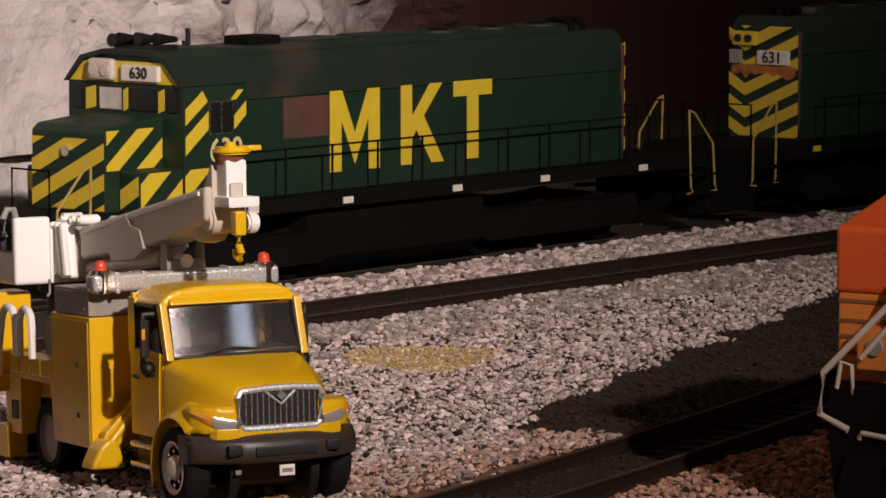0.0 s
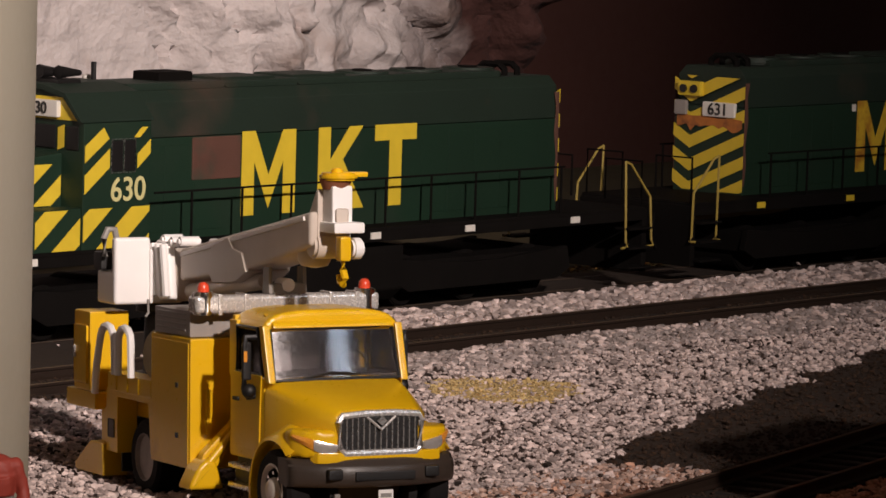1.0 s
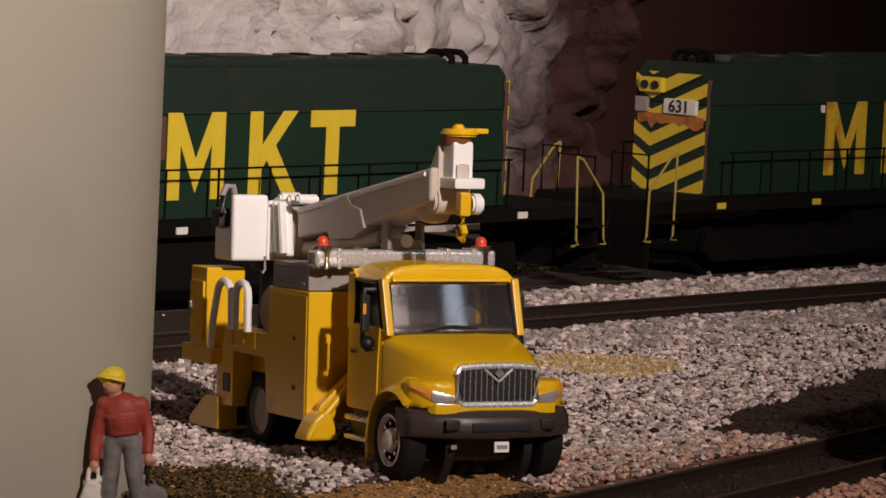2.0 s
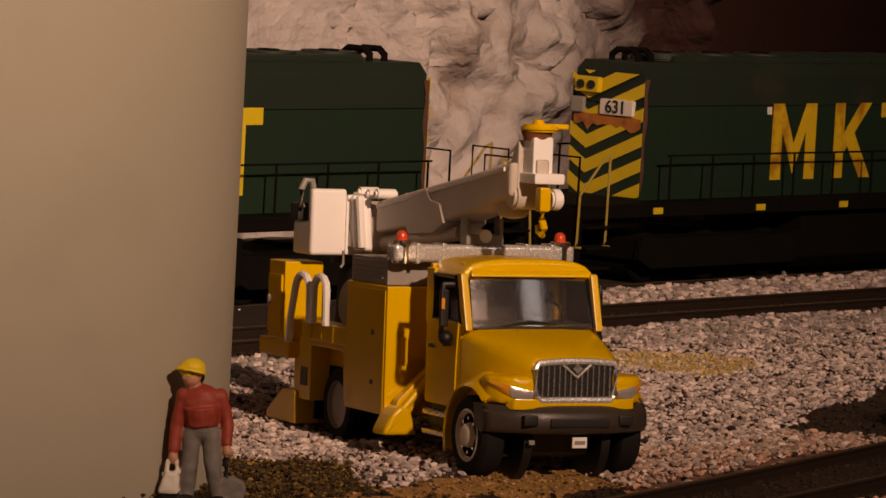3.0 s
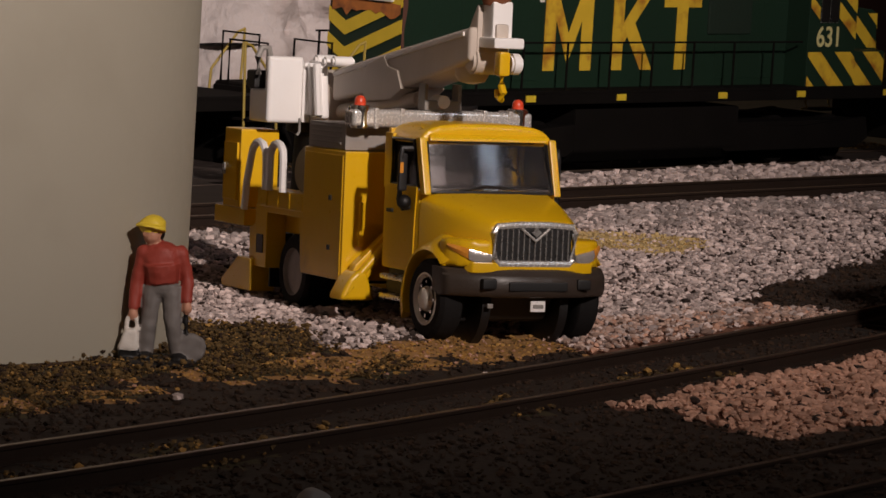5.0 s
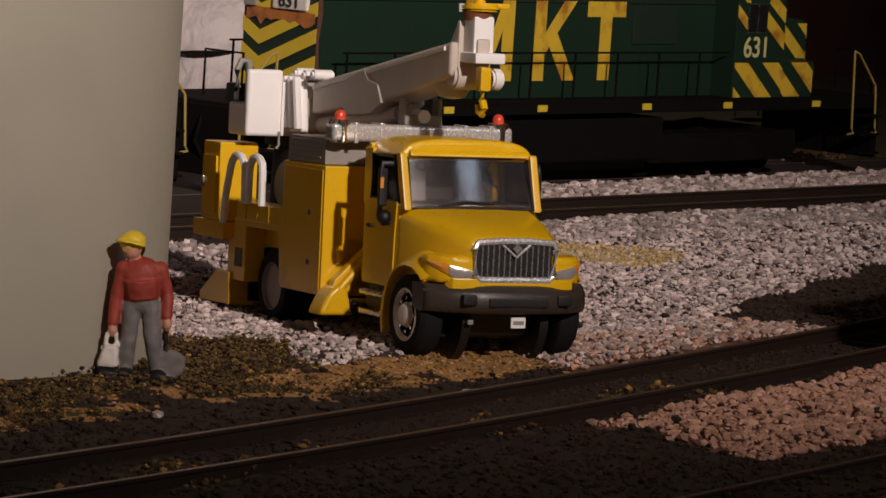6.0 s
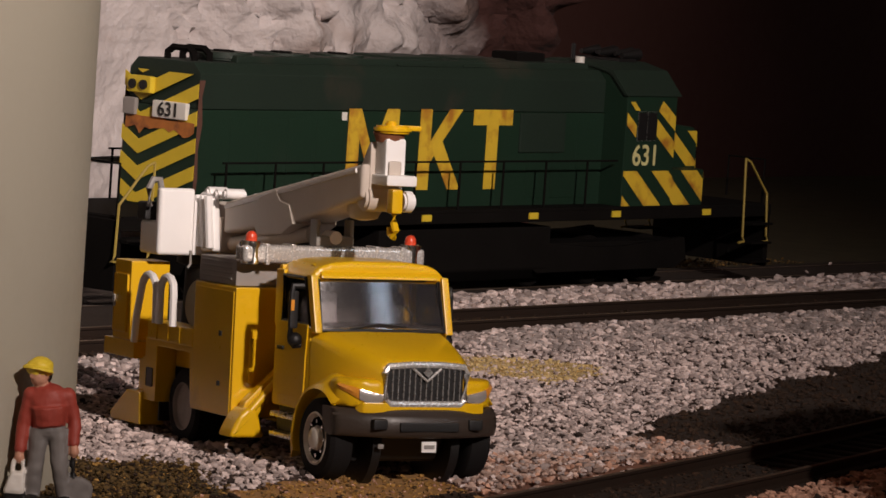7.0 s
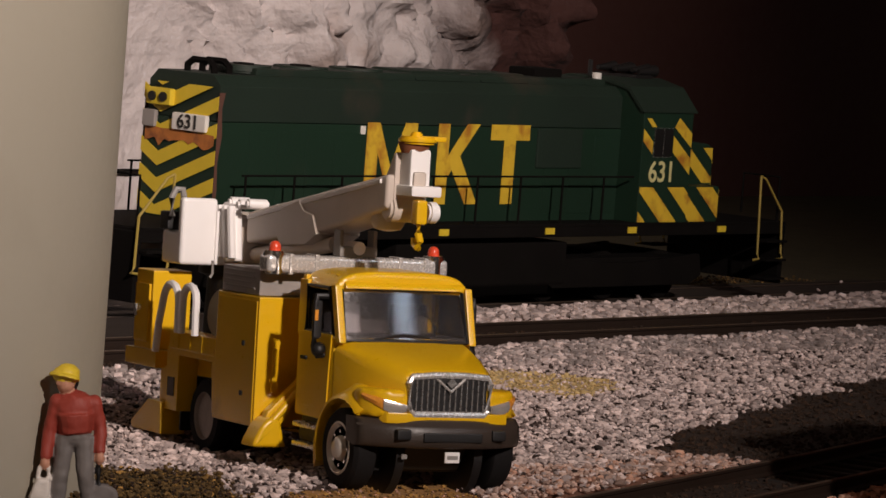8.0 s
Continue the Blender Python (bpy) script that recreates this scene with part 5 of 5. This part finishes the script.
def build_worker():
    """A plain painted figurine that leans as it carries a can and a round drum; one mesh."""
    x, y = -5.70, -2.10
    bm = bmesh.new()
    legs = (((-0.075, 0.0, 0.84), (-0.10, -0.02, 0.42), (-0.12, 0.02, 0.04)), ((0.13, 0.0, 0.84), (0.17, -0.06, 0.42), (0.25, 0.0, 0.04)))
    for hip, knee, foot in legs:
        cyl(hip, knee, 0.115, 0.095, seg=12, bm=bm, mat=1)
        ball(knee, 0.096, bm=bm, mat=1)
        cyl(knee, foot, 0.095, 0.088, seg=12, bm=bm, mat=1)
        ball((foot[0], foot[1] - 0.07, 0.05), 0.10, 0.55, bm=bm, mat=4, sy=1.6)
    ball((0.03, 0, 0.84), 0.19, 0.75, bm=bm, mat=1, sy=0.75)
    cyl((0.03, 0, 0.88), (0.005, 0, 1.10), 0.185, 0.225, seg=16, bm=bm, mat=0)
    ball((0.0, 0, 1.14), 0.245, 0.85, bm=bm, mat=0, sy=0.72)
    ball((0.01, 0, 1.24), 0.20, 0.55, bm=bm, mat=0, sy=0.8)
    arms = (((-0.19, 0.0, 1.20), (-0.255, 0.0, 0.88), (-0.28, -0.05, 0.58)), ((0.21, 0.0, 1.22), (0.305, 0.02, 0.95), (0.32, -0.06, 0.68)))
    for shoulder, elbow, wrist in arms:
        ball(shoulder, 0.10, bm=bm, mat=0)
        cyl(shoulder, elbow, 0.09, 0.075, seg=12, bm=bm, mat=0)
        ball(elbow, 0.077, bm=bm, mat=0)
        cyl(elbow, wrist, 0.075, 0.065, seg=12, bm=bm, mat=0)
        ball((wrist[0], wrist[1] - 0.01, wrist[2] - 0.06), 0.062, 1.2, bm=bm, mat=2)
    cyl((-0.07, 0, 1.28), (-0.10, -0.02, 1.40), 0.075, seg=12, bm=bm, mat=2)
    ball((-0.115, -0.03, 1.43), 0.108, 1.2, bm=bm, mat=2)
    ball((-0.20, -0.09, 1.42), 0.03, bm=bm, mat=2)
    ball((-0.06, 0.03, 1.44), 0.10, 1.0, bm=bm, mat=4)
    ball((-0.11, -0.01, 1.52), 0.148, 0.85, bm=bm, mat=3, sx=1.08)
    cyl((-0.13, -0.04, 1.485), (-0.125, -0.035, 1.52), 0.185, 0.16, seg=20, bm=bm, mat=3)
    prism([(-0.44, 0.12), (-0.20, 0.12), (-0.22, 0.36), (-0.36, 0.36)], "y", -0.16, 0.02, 0.03, bm=bm, mat=5)
    tube([(-0.35, -0.07, 0.34), (-0.34, -0.07, 0.48), (-0.23, -0.07, 0.48), (-0.23, -0.07, 0.34)], 0.03, 8, bm=bm, mat=5)
    box(-0.42, -0.20, -0.14, 0.06, 0.0, 0.13, 0.02, bm=bm, mat=4)
    cyl((0.39, -0.10, 0.17), (0.39, 0.02, 0.17), 0.165, seg=24, bev=0.02, bm=bm, mat=1)
    tube([(0.31, -0.06, 0.58), (0.33, -0.06, 0.32)], 0.03, 6, bm=bm, mat=4)
    cyl((0.02, -0.02, -0.02), (0.02, -0.02, 0.03), 0.46, 0.42, seg=24, bm=bm, mat=4)
    for v in bm.verts:
        v.co *= 1.075
    ob = cast("figurine", bm, [FIG_RED, FIG_GREY, FIG_SKIN, STRIPE, BLACK, FIG_WHITE])
    ob.matrix_world = place(x, y, ground_z(x, y) + 0.02, 0, 0, -21)
    return tagged(ob, "painted worker figurine in red shirt and yellow helmet", "figurine")


def build_far_figure():
    x, y = -11.78, -20.55
    bm = bmesh.new()
    for sx in (-0.12, 0.12):
        cyl((sx, 0, 0.0), (sx, 0, 0.82), 0.10, 0.13, seg=10, bm=bm, mat=1)
    ball((0, 0, 1.12), 0.27, 1.3, bm=bm, mat=0, sy=0.7)
    for s in (-1, 1):
        tube([(s * 0.2, 0, 1.34), (s * 0.34, 0, 1.1), (s * 0.36, -0.05, 0.75)], 0.07, 8, bm=bm, mat=0)
    ball((0, 0, 1.60), 0.135, 1.1, bm=bm, mat=2)
    ball((0, 0.01, 1.66), 0.15, 0.85, bm=bm, mat=3)
    ob = cast("figurine", bm, [FIG_BLUE, FIG_GREY, FIG_SKIN, FIG_WHITE])
    ob.matrix_world = place(x, y, ground_z(x, y), 0, 0, 20)
    return tagged(ob, "painted figurine in blue shirt with a pale cap", "figurine")


build_worker()
build_far_figure()


# ---- the orange locomotive ----
def build_orange_loco():
    """A wide-nosed diesel on the nearest track; x runs back from the pilot, z up from the rail head."""
    cx, cy = THIRD.at(7.7, -0.75)
    t = thing("orange_locomotive", "orange model diesel locomotive with black underframe and pale handrails", "locomotive", place(cx, cy, 0.10, 0, 0, THIRD.deg))
    part("pilot", prism([(-1.45, 0.15), (1.45, 0.15), (1.55, 0.9), (1.55, 1.6), (-1.55, 1.6), (-1.55, 0.9)], "x", 0.0, 0.25, 0.05), LOCO_BLACK, t)
    part("plough", prism([(0.0, 0.1), (-0.35, 0.12), (0.0, 0.75)], "y", -1.3, 1.3, 0.03), LOCO_BLACK, t)
    part("frame", box(0.1, 20.0, -1.5, 1.5, 1.25, 1.6, 0.04), LOCO_BLACK, t)
    part("fuel_tank", box(7.5, 13.0, -1.3, 1.3, 0.3, 1.25, 0.15), LOCO_BLACK, t)
    for c in (3.6, 16.5):
        b = part("bogie", box(c - 2.4, c + 2.4, -1.25, 1.25, 0.45, 1.0, 0.08), LOCO_BLACK, t)
        for dx in (-1.8, 0, 1.8):
            part("wheelset", cyl((c + dx, -0.8, 0.5), (c + dx, 0.8, 0.5), 0.5, seg=24, bev=0.03), LOCO_BLACK, b)
    lower = part("lower_nose", box(0.37, 2.9, -1.60, 1.60, 1.6, 2.75, 0.06), ORANGE_LOWER, t, "banded orange lower nose")
    for z in (1.95, 2.15, 2.35, 2.6):
        part("nose_band", box(0.355, 0.38, -1.59, 1.59, z, z + 0.05, 0.004, seg=1), RUST, lower)
    part("nose", prism([(0.34, 2.72), (2.9, 2.72), (2.9, 4.0), (1.9, 3.9), (0.34, 3.56)], "y", -1.63, 1.63, 0.08, seg=3), ORANGE, t, "orange sloped nose")
    cab = part("cab", prism([(-1.5, 1.6), (1.5, 1.6), (1.5, 4.75), (1.1, 5.0), (-1.1, 5.0), (-1.5, 4.75)], "x", 1.9, 5.4, 0.05), ORANGE, t)
    for y0, y1 in ((-1.35, -0.75), (-0.6, 0.6), (0.75, 1.35)):
        w = part("front_window", box(1.86, 1.92, y0, y1, 3.98, 4.50, 0.05), CLEAR, cab)
        part("window_gasket", tube([(1.87, y0, 3.98), (1.87, y1, 3.98), (1.87, y1, 4.50), (1.87, y0, 4.50)], 0.04, 6, closed=True), BLACK, w)
    part("hood_body", box(5.4, 19.2, -0.95, 0.95, 1.6, 4.5, 0.08), ORANGE, t)
    for y in (-0.95, 0.95):
        d = part("ditch_lamp_box", box(0.10, 0.45, y - 0.26, y + 0.26, 1.80, 2.32, 0.04), ORANGE_LOWER, t)
        part("ditch_lamp", cyl((0.06, y, 2.10), (0.14, y, 2.10), 0.11, seg=18), CLEAR, d)
        part("grab_loop", tube([(0.02, y * 1.28, 1.50), (0.0, y * 1.28, 1.86), (0.0, y * 1.44, 1.90), (0.0, y * 1.50, 1.56)], 0.03, 6), HANDRAIL, t)
    for s in (-1, 1):
        part("handrail", tube([(0.25, s * 0.45, 2.95), (0.16, s * 0.68, 2.95), (0.10, s * 0.76, 2.65), (0.02, s * 1.62, 1.75), (0.0, s * 1.66, 1.22), (-0.02, s * 1.25, 1.05)], 0.045, 8), HANDRAIL, t, "pale bent end handrail")
        part("handrail", tube([(0.10, s * 0.58, 2.92), (0.08, s * 0.60, 2.55), (0.04, s * 1.12, 1.95)], 0.035, 8), HANDRAIL, t, "pale bent end handrail")
        part("step_bar", tube([(-0.02, s * 1.1, 0.95), (-0.05, s * 1.05, 1.03), (-0.05, s * 0.45, 0.97), (-0.02, s * 0.4, 0.88)], 0.035, 6), HANDRAIL, t)
        for z in (0.55, 0.95, 1.3):
            part("step", box(0.3, 0.9, s * 1.5 - 0.15, s * 1.5 + 0.15, z, z + 0.05, 0.01), LOCO_BLACK, t)
        part("nose_door", box(0.345, 0.362, s * 0.5 - 0.3, s * 0.5 + 0.3, 1.75, 2.65, 0.01), ORANGE_LOWER, lower)
    part("coupler", box(-0.55, 0.1, -0.18, 0.18, 0.78, 1.06, 0.05), LOCO_BLACK, t)


build_orange_loco()
motions()
